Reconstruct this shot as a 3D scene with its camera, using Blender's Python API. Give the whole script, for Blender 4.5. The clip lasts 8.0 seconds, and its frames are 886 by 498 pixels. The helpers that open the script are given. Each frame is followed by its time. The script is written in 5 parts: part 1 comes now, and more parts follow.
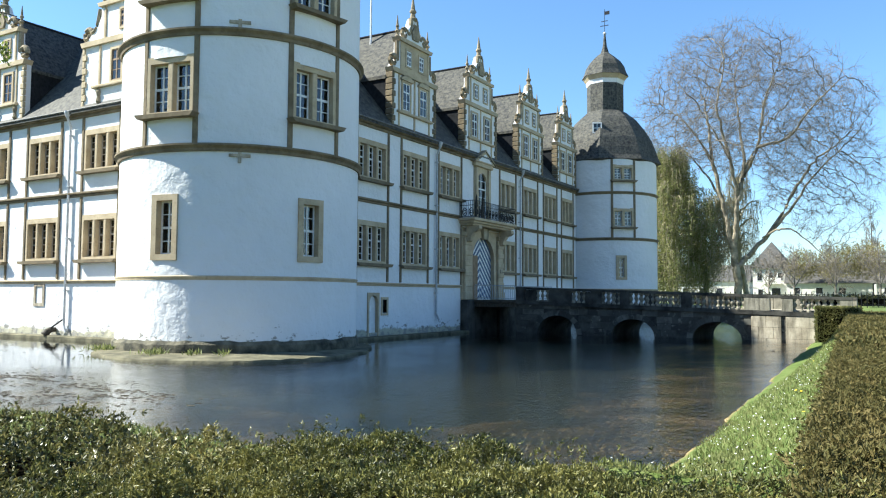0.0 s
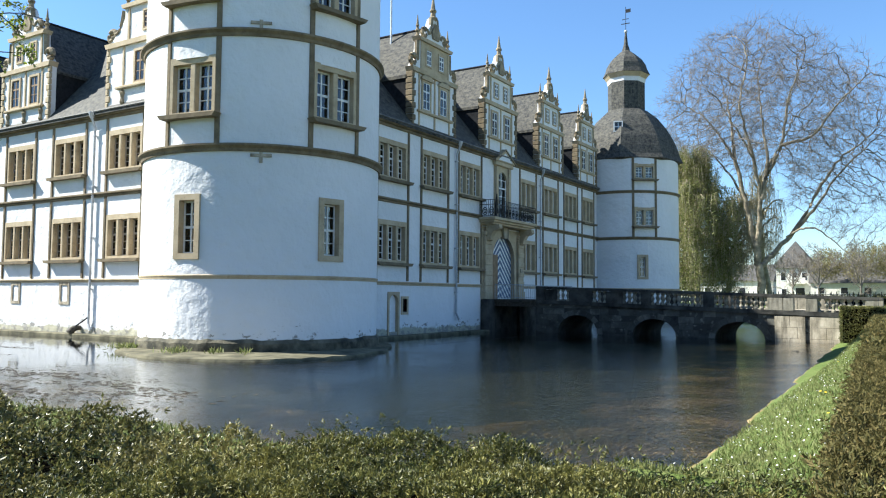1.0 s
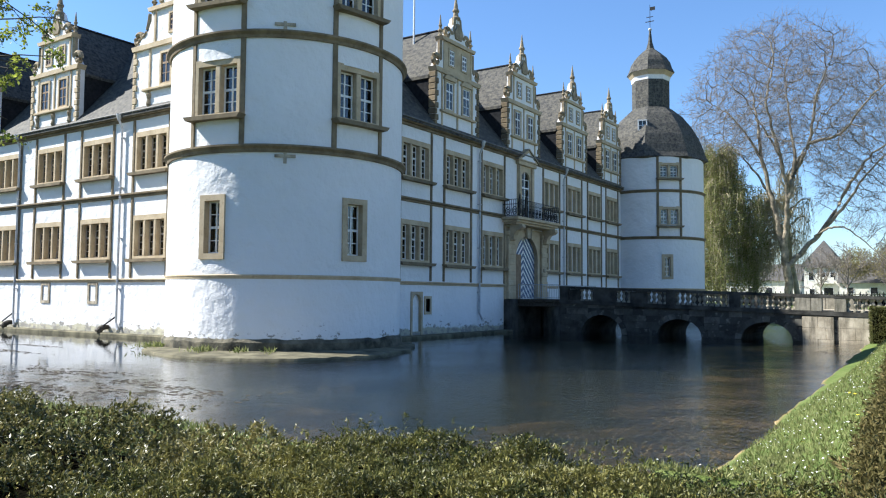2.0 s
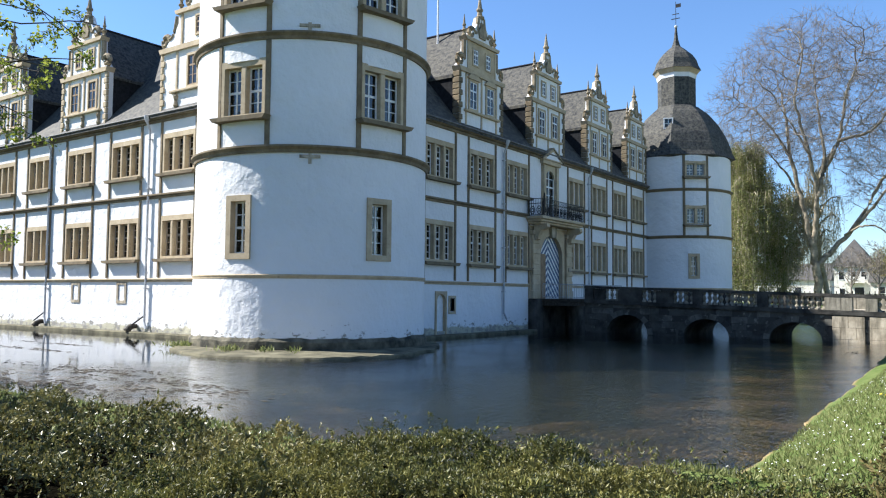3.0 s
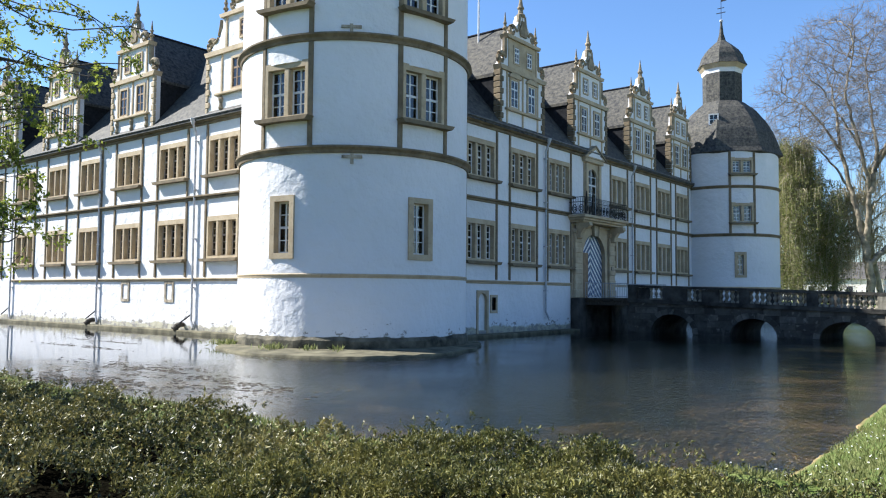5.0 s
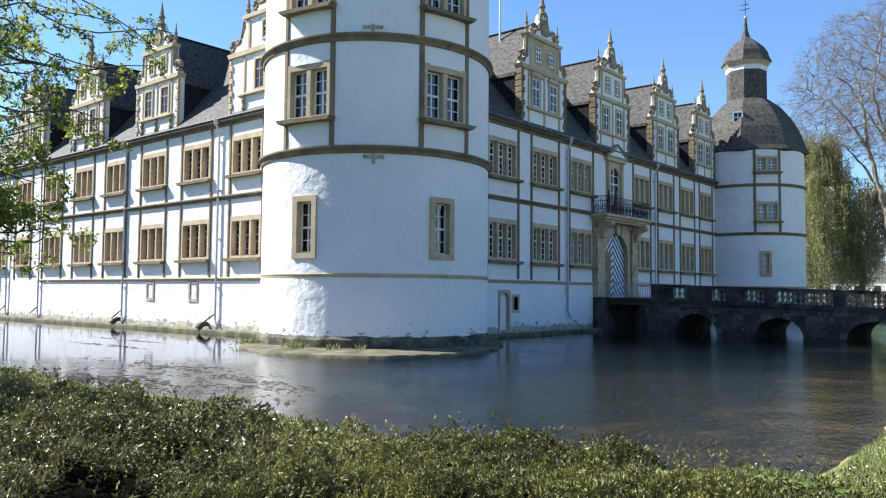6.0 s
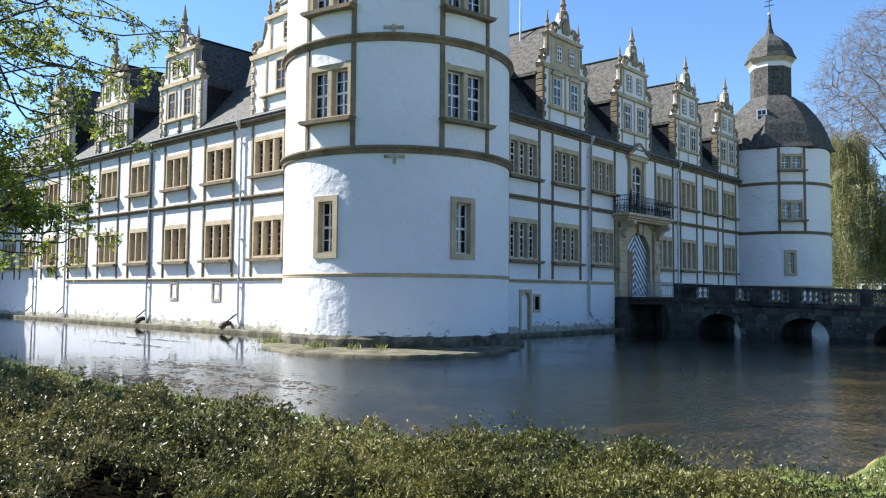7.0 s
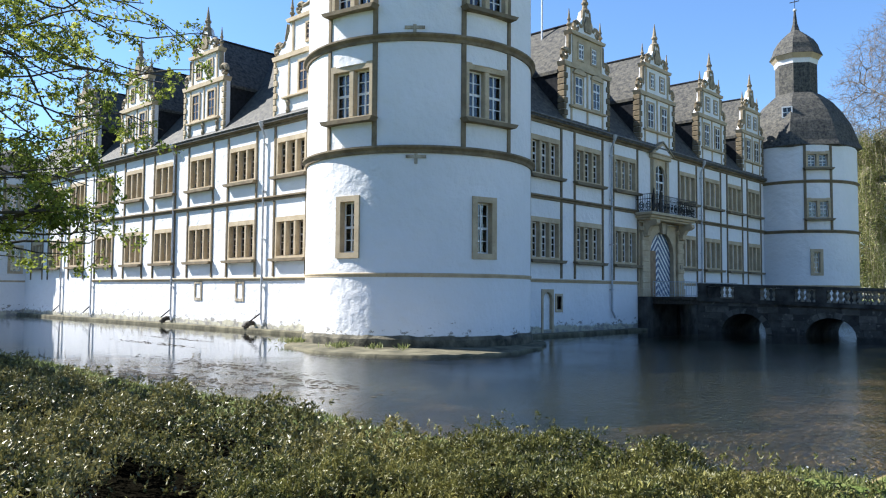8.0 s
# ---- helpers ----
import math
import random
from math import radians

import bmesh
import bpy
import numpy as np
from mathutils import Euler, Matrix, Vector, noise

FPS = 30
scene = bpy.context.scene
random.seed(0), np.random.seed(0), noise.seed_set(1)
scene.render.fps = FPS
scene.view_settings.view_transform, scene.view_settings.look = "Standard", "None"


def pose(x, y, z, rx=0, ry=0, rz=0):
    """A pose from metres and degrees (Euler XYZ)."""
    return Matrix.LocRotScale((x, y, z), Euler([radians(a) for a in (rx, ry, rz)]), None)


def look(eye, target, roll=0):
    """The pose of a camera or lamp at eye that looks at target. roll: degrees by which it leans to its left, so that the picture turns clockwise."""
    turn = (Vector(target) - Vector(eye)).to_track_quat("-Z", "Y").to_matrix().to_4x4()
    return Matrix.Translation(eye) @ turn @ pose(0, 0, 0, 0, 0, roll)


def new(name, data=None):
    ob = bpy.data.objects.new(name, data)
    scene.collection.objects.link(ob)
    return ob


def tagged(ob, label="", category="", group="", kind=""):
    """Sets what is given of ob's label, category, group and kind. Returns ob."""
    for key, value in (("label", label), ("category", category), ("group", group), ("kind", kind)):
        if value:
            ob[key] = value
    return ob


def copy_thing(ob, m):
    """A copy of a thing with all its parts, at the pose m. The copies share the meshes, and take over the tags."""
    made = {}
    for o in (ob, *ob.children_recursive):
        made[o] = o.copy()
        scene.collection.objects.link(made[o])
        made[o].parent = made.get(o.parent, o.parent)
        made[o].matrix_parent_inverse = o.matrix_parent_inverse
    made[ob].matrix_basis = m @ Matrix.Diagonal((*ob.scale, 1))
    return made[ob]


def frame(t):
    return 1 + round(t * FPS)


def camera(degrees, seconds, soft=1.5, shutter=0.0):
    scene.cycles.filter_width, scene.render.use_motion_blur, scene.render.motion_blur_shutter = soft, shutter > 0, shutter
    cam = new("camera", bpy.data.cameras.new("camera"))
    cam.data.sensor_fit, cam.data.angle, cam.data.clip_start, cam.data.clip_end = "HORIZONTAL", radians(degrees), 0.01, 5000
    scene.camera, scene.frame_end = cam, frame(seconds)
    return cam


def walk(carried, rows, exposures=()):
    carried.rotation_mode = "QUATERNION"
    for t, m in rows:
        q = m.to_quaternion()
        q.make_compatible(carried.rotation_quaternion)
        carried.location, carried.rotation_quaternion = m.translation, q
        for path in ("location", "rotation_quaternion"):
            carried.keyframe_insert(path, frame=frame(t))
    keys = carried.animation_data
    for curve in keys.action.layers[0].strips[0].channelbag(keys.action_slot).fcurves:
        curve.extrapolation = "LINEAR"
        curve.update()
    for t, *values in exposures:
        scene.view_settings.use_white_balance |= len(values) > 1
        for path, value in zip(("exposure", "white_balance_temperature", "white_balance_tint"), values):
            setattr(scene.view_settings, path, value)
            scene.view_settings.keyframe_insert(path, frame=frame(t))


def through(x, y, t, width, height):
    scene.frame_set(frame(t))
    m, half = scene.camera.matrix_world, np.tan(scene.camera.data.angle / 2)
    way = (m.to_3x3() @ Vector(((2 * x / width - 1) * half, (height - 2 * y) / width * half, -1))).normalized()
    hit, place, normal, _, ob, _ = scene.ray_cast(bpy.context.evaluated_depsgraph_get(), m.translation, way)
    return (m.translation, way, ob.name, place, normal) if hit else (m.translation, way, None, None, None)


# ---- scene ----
import collections

cam = camera(59.5, 8.0, soft=1.15)
EYE = Vector((0.0, 0.0, 2.4))
# seconds, yaw to the left of +y, pitch, roll
PATH = [
    (0.0, 30.489, 3.516, 0.336), (0.5, 31.299, 3.490, 0.407), (1.0, 31.974, 3.452, 0.437), (1.5, 32.777, 3.440, 0.457),
    (3.0, 35.475, 3.381, 0.482), (3.5, 36.251, 3.361, 0.500), (4.0, 36.992, 3.346, 0.510), (4.5, 37.737, 3.316, 0.495),
    (6.0, 40.140, 3.244, 0.475), (6.5, 40.868, 3.214, 0.470), (7.0, 41.684, 3.205, 0.456), (7.5, 42.458, 3.192, 0.437),
    (8.0, 43.285, 3.176, 0.431),
]


def aim(yaw, pitch):
    a, p = radians(yaw), radians(pitch)
    return EYE + 2 * Vector((-math.sin(a) * math.cos(p), math.cos(a) * math.cos(p), math.sin(p)))


walk(cam, [(t, look(EYE, aim(yaw, pitch), roll)) for t, yaw, pitch, roll in PATH],
     exposures=[(0.0, 1.7, 5560, 4), (1.5, 1.5, 5520, 9), (3.5, 1.46, 5500, 12), (8.0, 1.54, 5500, 12)])

# ---- light: a clear spring sky and the sun, which grazes the long side wing ----
SUN_AZ, SUN_EL = -155.5, 42.0
world = bpy.data.worlds.new("sky")
scene.world = world
world.use_nodes = True
wn = world.node_tree.nodes
sky = wn.new("ShaderNodeTexSky")
sky.sky_type = "NISHITA"
sky.sun_disc = False
sky.sun_elevation = radians(SUN_EL)
sky.sun_rotation = radians(90 - SUN_AZ)
sky.air_density, sky.dust_density, sky.ozone_density = 1.15, 0.05, 4.5
world.node_tree.links.new(sky.outputs["Color"], wn["Background"].inputs["Color"])
wn["Background"].inputs["Strength"].default_value = 0.064
sun_data = bpy.data.lights.new("sun", "SUN")
sun_data.energy, sun_data.angle, sun_data.color = 5.0, radians(0.53), (1.0, 0.88, 0.70)
sun = new("sun", sun_data)
sun_way = Vector((math.cos(radians(SUN_AZ)) * math.cos(radians(SUN_EL)), math.sin(radians(SUN_AZ)) * math.cos(radians(SUN_EL)), math.sin(radians(SUN_EL))))
sun.matrix_world = look(sun_way * 200, (0, 0, 0))


# ---- materials ----
class Mat:
    """A node material with short names for what is used over and over."""

    def __init__(self, name):
        self.m = bpy.data.materials.new(name)
        self.m.use_nodes = True
        self.t = self.m.node_tree
        self.b = self.t.nodes["Principled BSDF"]
        self.geo = None

    def node(self, kind, **ins):
        n = self.t.nodes.new(kind)
        for k, v in ins.items():
            n.inputs[k.replace("_", " ")].default_value = v
        return n

    def link(self, a, b):
        self.t.links.new(a, b)

    def where(self, scale=(1, 1, 1)):
        g = self.node("ShaderNodeNewGeometry")
        mp = self.node("ShaderNodeMapping")
        mp.inputs["Scale"].default_value = scale
        self.link(g.outputs["Position"], mp.inputs["Vector"])
        return mp.outputs["Vector"]

    def noise(self, scale, detail=4.0, rough=0.55, stretch=(1, 1, 1)):
        n = self.node("ShaderNodeTexNoise", Scale=scale, Detail=detail, Roughness=rough)
        self.link(self.where(stretch), n.inputs["Vector"])
        return n.outputs["Fac"]

    def ramp(self, fac, stops):
        r = self.node("ShaderNodeValToRGB")
        e = r.color_ramp.elements
        while len(e) < len(stops):
            e.new(0.5)
        for el, (p, c) in zip(e, stops):
            el.position = p
            el.color = (*c, 1) if len(c) == 3 else (c[0], c[0], c[0], 1)
        self.link(fac, r.inputs["Fac"])
        return r.outputs["Color"]

    def mix(self, fac, a, b, how="MIX"):
        n = self.t.nodes.new("ShaderNodeMix")
        n.data_type, n.blend_type = "RGBA", how
        for v, i in ((fac, 0), (a, 6), (b, 7)):
            if hasattr(v, "links"):
                self.link(v, n.inputs[i])
            else:
                n.inputs[i].default_value = v if i == 0 else (*v, 1)
        return n.outputs[2]

    def bump(self, height, strength, distance=0.02):
        n = self.node("ShaderNodeBump", Strength=strength, Distance=distance)
        self.link(height, n.inputs["Height"])
        if self.b.inputs["Normal"].links:
            self.link(self.b.inputs["Normal"].links[0].from_socket, n.inputs["Normal"])
        self.link(n.outputs["Normal"], self.b.inputs["Normal"])

    def color(self, c):
        if hasattr(c, "links"):
            self.link(c, self.b.inputs["Base Color"])
        else:
            self.b.inputs["Base Color"].default_value = (*c, 1)

    def set(self, rough=0.8, metal=0.0, spec=0.5):
        self.b.inputs["Roughness"].default_value = rough
        self.b.inputs["Metallic"].default_value = metal
        self.b.inputs["Specular IOR Level"].default_value = spec
        return self


def plaster():
    m = Mat("white_limewash").set(0.9, spec=0.2)
    big = m.noise(0.35, 5)
    c = m.ramp(big, [(0.3, (0.66, 0.665, 0.66)), (0.7, (0.73, 0.73, 0.73))])
    run = m.noise(1.1, 6, 0.6, (1, 1, 0.12))
    c = m.mix(m.ramp(run, [(0.60, (0.0,)), (0.80, (0.35,))]), c, (0.66, 0.65, 0.60))
    # splash stains with an uneven upper edge along the foot, and flaked patches
    sep = m.node("ShaderNodeSeparateXYZ")
    m.link(m.where(), sep.inputs[0])
    n = m.noise(0.9, 6, 0.7)
    add = m.node("ShaderNodeMath")
    add.operation = "MULTIPLY_ADD"
    m.link(n, add.inputs[0])
    add.inputs[1].default_value = -0.9
    m.link(sep.outputs["Z"], add.inputs[2])
    foot = m.ramp(add.outputs[0], [(0.0, (1.0,)), (0.10, (0.0,))])
    c = m.mix(foot, c, (0.42, 0.40, 0.30))
    fl = m.node("ShaderNodeMath")
    fl.operation = "MULTIPLY_ADD"
    m.link(sep.outputs["Z"], fl.inputs[0])
    fl.inputs[1].default_value = -0.16
    m.link(m.noise(2.3, 7, 0.7, (1, 1, 1.6)), fl.inputs[2])
    flake = m.ramp(fl.outputs[0], [(0.45, (0.0,)), (0.48, (1.0,))])
    c = m.mix(flake, c, (0.27, 0.26, 0.235))
    m.color(c)
    m.bump(flake, -0.5, 0.03)
    m.bump(m.noise(1.7, 4, 0.55), 0.5, 0.2)
    m.bump(m.noise(12, 5, 0.65), 0.25, 0.02)
    return m.m


def sandstone():
    m = Mat("ochre_sandstone").set(0.85, spec=0.25)
    c = m.ramp(m.noise(1.4, 5), [(0.3, (0.36, 0.29, 0.185)), (0.7, (0.50, 0.415, 0.28))])
    c = m.mix(m.ramp(m.noise(9, 5), [(0.55, (0.0,)), (0.75, (0.5,))]), c, (0.17, 0.135, 0.085))
    m.color(c)
    m.bump(m.noise(30, 5), 0.3, 0.01)
    return m.m


def dark_course():
    # darker, browner stone than the window dressings
    m = Mat("dark_course_stone").set(0.9, spec=0.2)
    c = m.ramp(m.noise(1.1, 6, 0.6), [(0.3, (0.115, 0.092, 0.058)), (0.7, (0.24, 0.195, 0.125))])
    c = m.mix(m.ramp(m.noise(6, 5), [(0.5, (0.0,)), (0.72, (0.6,))]), c, (0.085, 0.075, 0.055))
    m.color(c)
    m.bump(m.noise(24, 5), 0.4, 0.012)
    return m.m


def weathered():
    m = Mat("weathered_scroll_stone").set(0.9, spec=0.2)
    c = m.ramp(m.noise(2.0, 6, 0.65), [(0.35, (0.16, 0.132, 0.088)), (0.65, (0.36, 0.30, 0.20))])
    c = m.mix(m.ramp(m.noise(7, 5), [(0.5, (0.0,)), (0.7, (0.6,))]), c, (0.13, 0.115, 0.09))
    m.color(c)
    m.bump(m.noise(18, 5), 0.5, 0.02)
    return m.m


def slate():
    m = Mat("grey_roof_slate").set(0.76, spec=0.2)
    m.tex = m.node("ShaderNodeTexBrick", Scale=1.0, Mortar_Size=0.018)
    t = m.tex
    t.inputs["Brick Width"].default_value, t.inputs["Row Height"].default_value = 0.34, 0.22
    t.inputs["Color1"].default_value, t.inputs["Color2"].default_value = (0.016, 0.018, 0.022, 1), (0.05, 0.051, 0.052, 1)
    t.inputs["Mortar"].default_value = (0.02, 0.02, 0.02, 1)
    tc = m.node("ShaderNodeTexCoord")
    m.link(tc.outputs["UV"], t.inputs["Vector"])
    c = m.mix(m.ramp(m.noise(4.5, 6, 0.7), [(0.38, (0.0,)), (0.66, (0.6,))]), t.outputs["Color"], (0.17, 0.16, 0.122))
    m.color(c)
    m.bump(t.outputs["Fac"], -0.8, 0.03)
    m.bump(m.noise(6, 4), 0.3, 0.03)
    return m.m


def plain(name, lo, hi, scale=6.0, rough=0.6, metal=0.0, bump=0.2, spec=0.4, dist=0.01):
    m = Mat(name).set(rough, metal, spec)
    m.color(m.ramp(m.noise(scale, 5), [(0.35, lo), (0.65, hi)]))
    if bump:
        m.bump(m.noise(scale * 6, 4), bump, dist)
    return m.m


def glassy():
    m = Mat("old_window_glass")
    m.t.nodes.remove(m.b)
    gl = m.node("ShaderNodeBsdfGlossy", Roughness=0.03)
    tr = m.node("ShaderNodeBsdfTransparent", Color=(0.55, 0.6, 0.6, 1))
    fr = m.node("ShaderNodeFresnel", IOR=1.85)
    bp = m.node("ShaderNodeBump", Strength=0.25, Distance=0.02)
    m.link(m.noise(2.5, 2), bp.inputs["Height"])
    m.link(bp.outputs["Normal"], gl.inputs["Normal"])
    mx = m.node("ShaderNodeMixShader")
    m.link(fr.outputs[0], mx.inputs[0])
    m.link(tr.outputs[0], mx.inputs[1])
    m.link(gl.outputs[0], mx.inputs[2])
    m.link(mx.outputs[0], m.t.nodes["Material Output"].inputs["Surface"])
    return m.m


def water_mat():
    m = Mat("moat_water")
    m.t.nodes.remove(m.b)
    gl = m.node("ShaderNodeBsdfGlossy", Roughness=0.02, Color=(0.97, 0.98, 1.0, 1))
    tr = m.node("ShaderNodeBsdfTransparent", Color=(0.76, 0.77, 0.70, 1))
    fr = m.node("ShaderNodeFresnel", IOR=1.4)
    h1, h2 = m.noise(1.3, 3, 0.6, (1, 1, 1)), m.noise(4.6, 4, 0.6, (1.3, 0.8, 1))
    b1 = m.node("ShaderNodeBump", Strength=0.05, Distance=0.10)
    b2 = m.node("ShaderNodeBump", Strength=0.5, Distance=0.022)
    # breezy towards the bridge, still along the side wing
    sep = m.node("ShaderNodeSeparateXYZ")
    m.link(m.where((0.02, 1, 1)), sep.inputs[0])
    breeze = m.node("ShaderNodeMath")
    breeze.operation = "MULTIPLY_ADD"
    m.link(m.noise(0.12, 3), breeze.inputs[0])
    breeze.inputs[1].default_value = 0.9
    m.link(sep.outputs["X"], breeze.inputs[2])
    shifted = m.node("ShaderNodeMath")
    m.link(breeze.outputs[0], shifted.inputs[0])
    shifted.inputs[1].default_value = 0.5
    m.link(m.ramp(shifted.outputs[0], [(0.42, (0.05,)), (0.72, (0.95,))]), b2.inputs["Strength"])
    m.link(h1, b1.inputs["Height"])
    m.link(h2, b2.inputs["Height"])
    m.link(b1.outputs[0], b2.inputs["Normal"])
    m.link(b2.outputs[0], gl.inputs["Normal"])
    m.link(b2.outputs[0], fr.inputs["Normal"])
    mx = m.node("ShaderNodeMixShader")
    m.link(fr.outputs[0], mx.inputs[0])
    m.link(tr.outputs[0], mx.inputs[1])
    m.link(gl.outputs[0], mx.inputs[2])
    m.link(mx.outputs[0], m.t.nodes["Material Output"].inputs["Surface"])
    return m.m


def leaf_mat(name, a, b, c, rough=0.45, through=0.35, spec=0.22):
    m = Mat(name).set(rough, spec=spec)
    g = m.node("ShaderNodeNewGeometry")
    col = m.ramp(g.outputs["Random Per Island"], [(0.15, a), (0.6, b), (1.0, c)])
    col = m.mix(m.ramp(m.noise(1.5, 4), [(0.35, (0.0,)), (0.7, (0.6,))]), col, c)
    col = m.mix(m.ramp(m.noise(11, 2), [(0.45, (0.0,)), (0.65, (0.6,))]), col, a)
    m.color(col)
    if through:
        tl = m.node("ShaderNodeBsdfTranslucent")
        m.link(col, tl.inputs["Color"])
        mx = m.node("ShaderNodeMixShader")
        mx.inputs[0].default_value = through
        m.link(m.b.outputs[0], mx.inputs[1])
        m.link(tl.outputs[0], mx.inputs[2])
        m.link(mx.outputs[0], m.t.nodes["Material Output"].inputs["Surface"])
    return m.m


def ground_mat():
    m = Mat("bank_turf_and_mud").set(0.95, spec=0.15)
    sep = m.node("ShaderNodeSeparateXYZ")
    m.link(m.where(), sep.inputs[0])
    n = m.noise(2.2, 6, 0.65)
    turf = m.ramp(n, [(0.3, (0.06, 0.09, 0.02)), (0.5, (0.10, 0.135, 0.034)), (0.75, (0.16, 0.175, 0.065))])
    mud = m.ramp(m.noise(0.7, 4, 0.5), [(0.3, (0.12, 0.10, 0.05)), (0.48, (0.23, 0.165, 0.078)), (0.65, (0.44, 0.30, 0.155))])
    # bed tone darkens with depth, standing in for light lost in deep water
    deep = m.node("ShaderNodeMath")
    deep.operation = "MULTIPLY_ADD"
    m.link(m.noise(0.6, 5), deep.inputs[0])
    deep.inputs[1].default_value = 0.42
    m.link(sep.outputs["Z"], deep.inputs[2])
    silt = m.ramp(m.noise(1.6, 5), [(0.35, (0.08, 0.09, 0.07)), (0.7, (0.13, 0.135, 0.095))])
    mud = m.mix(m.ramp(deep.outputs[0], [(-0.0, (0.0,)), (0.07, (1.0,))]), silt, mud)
    edge = m.node("ShaderNodeMath")
    edge.operation = "MULTIPLY_ADD"
    m.link(n, edge.inputs[0])
    edge.inputs[1].default_value = 0.05
    m.link(sep.outputs["Z"], edge.inputs[2])
    c = m.mix(m.ramp(edge.outputs[0], [(0.02, (0.0,)), (0.045, (1.0,))]), mud, turf)
    # mostly unseen pale gravel strip, added to bounce sunlight onto the entrance wing
    path = m.ramp(m.noise(5.0, 6, 0.7), [(0.3, (0.38, 0.37, 0.34)), (0.7, (0.50, 0.49, 0.455))])
    shift = m.node("ShaderNodeMath")
    shift.operation = "MULTIPLY_ADD"
    m.link(n, shift.inputs[0])
    shift.inputs[1].default_value = 0.8
    m.link(sep.outputs["X"], shift.inputs[2])
    gt = m.node("ShaderNodeMath")
    gt.operation = "GREATER_THAN"
    m.link(shift.outputs[0], gt.inputs[0])
    gt.inputs[1].default_value = 2.7
    bounce_edge = m.node("ShaderNodeMath")
    bounce_edge.operation = "LESS_THAN"
    m.link(shift.outputs[0], bounce_edge.inputs[0])
    bounce_edge.inputs[1].default_value = 16.0
    both = m.node("ShaderNodeMath")
    both.operation = "MULTIPLY"
    m.link(gt.outputs[0], both.inputs[0])
    m.link(bounce_edge.outputs[0], both.inputs[1])
    c = m.mix(both.outputs[0], c, path)
    m.color(c)
    m.bump(m.noise(9, 5), 0.6, 0.05)
    return m.m


COURSE = dark_course()
LEAD = plain("dull_grey_gutter", (0.11, 0.11, 0.105), (0.19, 0.188, 0.18), 3.0, 0.65, spec=0.2, bump=0.1)
PLASTER, STONE, SCROLL, SLATE, GLASS, WATER, TURF = plaster(), sandstone(), weathered(), slate(), glassy(), water_mat(), ground_mat()
PAINT = plain("white_window_paint", (0.62, 0.63, 0.62), (0.74, 0.75, 0.74), 4, 0.5, bump=0.05)
DULLPAINT = plain("dull_cream_sash_paint", (0.34, 0.29, 0.23), (0.46, 0.40, 0.32), 4, 0.6, bump=0.05)
# slate darkened to carry the shade on the dormer cheeks; ridges share it
SHADE_SLATE = plain("shade_dark_slate", (0.016, 0.017, 0.019), (0.03, 0.031, 0.034), 5, 0.9, spec=0.05)
IRON = plain("black_wrought_iron", (0.012, 0.012, 0.013), (0.03, 0.03, 0.03), 8, 0.45, 0.6)
ZINC = plain("grey_zinc", (0.36, 0.37, 0.38), (0.48, 0.49, 0.50), 3, 0.6, 0.1)
BRIDGE = plain("dark_bridge_stone", (0.022, 0.022, 0.02), (0.085, 0.081, 0.07), 1.3, 0.9, bump=0.6, spec=0.2, dist=0.04)


def stained(name, lo, hi, dark):
    """Weathered dressed stone with lichen blotches and dark runs below the joints."""
    m = Mat(name).set(0.9, spec=0.2)
    c = m.ramp(m.noise(1.5, 6, 0.65), [(0.32, lo), (0.68, hi)])
    c = m.mix(m.ramp(m.noise(2.6, 6, 0.7, (1, 1, 0.16)), [(0.46, (0.0,)), (0.66, (0.8,))]), c, dark)
    c = m.mix(m.ramp(m.noise(8, 5), [(0.58, (0.0,)), (0.7, (0.5,))]), c, tuple(0.5 * (a + b) for a, b in zip(hi, dark)))
    m.color(c)
    m.bump(m.noise(7, 6, 0.65), 0.6, 0.03)
    return m.m


def ashlar():
    m = Mat("stained_bridge_ashlar").set(0.9, spec=0.2)
    info = m.node("ShaderNodeObjectInfo")
    c = m.ramp(info.outputs["Random"], [(0.0, (0.042, 0.042, 0.038)), (0.55, (0.078, 0.076, 0.066)), (1.0, (0.14, 0.134, 0.112))])
    c = m.mix(m.ramp(m.noise(1.2, 6, 0.65), [(0.42, (0.0,)), (0.62, (0.75,))]), c, (0.04, 0.037, 0.032))
    c = m.mix(m.ramp(m.noise(3.5, 5), [(0.6, (0.0,)), (0.72, (0.5,))]), c, (0.30, 0.285, 0.23))
    m.color(c)
    m.bump(m.noise(7, 5), 0.6, 0.04)
    return m.m


ASHLAR = ashlar()
PALE = stained("pale_parapet_stone", (0.24, 0.205, 0.145), (0.52, 0.46, 0.35), (0.10, 0.088, 0.062))
PARAPET = stained("grey_parapet_stone", (0.15, 0.14, 0.105), (0.36, 0.33, 0.26), (0.07, 0.066, 0.05))
MUDSTONE = plain("mossy_footing_stone", (0.06, 0.056, 0.036), (0.18, 0.165, 0.105), 1.2, 0.9, bump=0.6, spec=0.2, dist=0.05)
WOOD = plain("brown_door_wood", (0.16, 0.10, 0.05), (0.25, 0.17, 0.09), 3, 0.6)
BLUE = plain("blue_gate_paint", (0.05, 0.085, 0.17), (0.07, 0.11, 0.21), 3, 0.5, bump=0.05)
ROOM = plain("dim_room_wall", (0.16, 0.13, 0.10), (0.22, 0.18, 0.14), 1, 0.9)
CURTAIN = plain("brown_inner_shutter", (0.36, 0.28, 0.215), (0.50, 0.405, 0.32), 5, 0.7)
BARK = plain("pale_plane_bark", (0.13, 0.11, 0.078), (0.38, 0.325, 0.225), 1.6, 0.9, bump=0.5, dist=0.03)
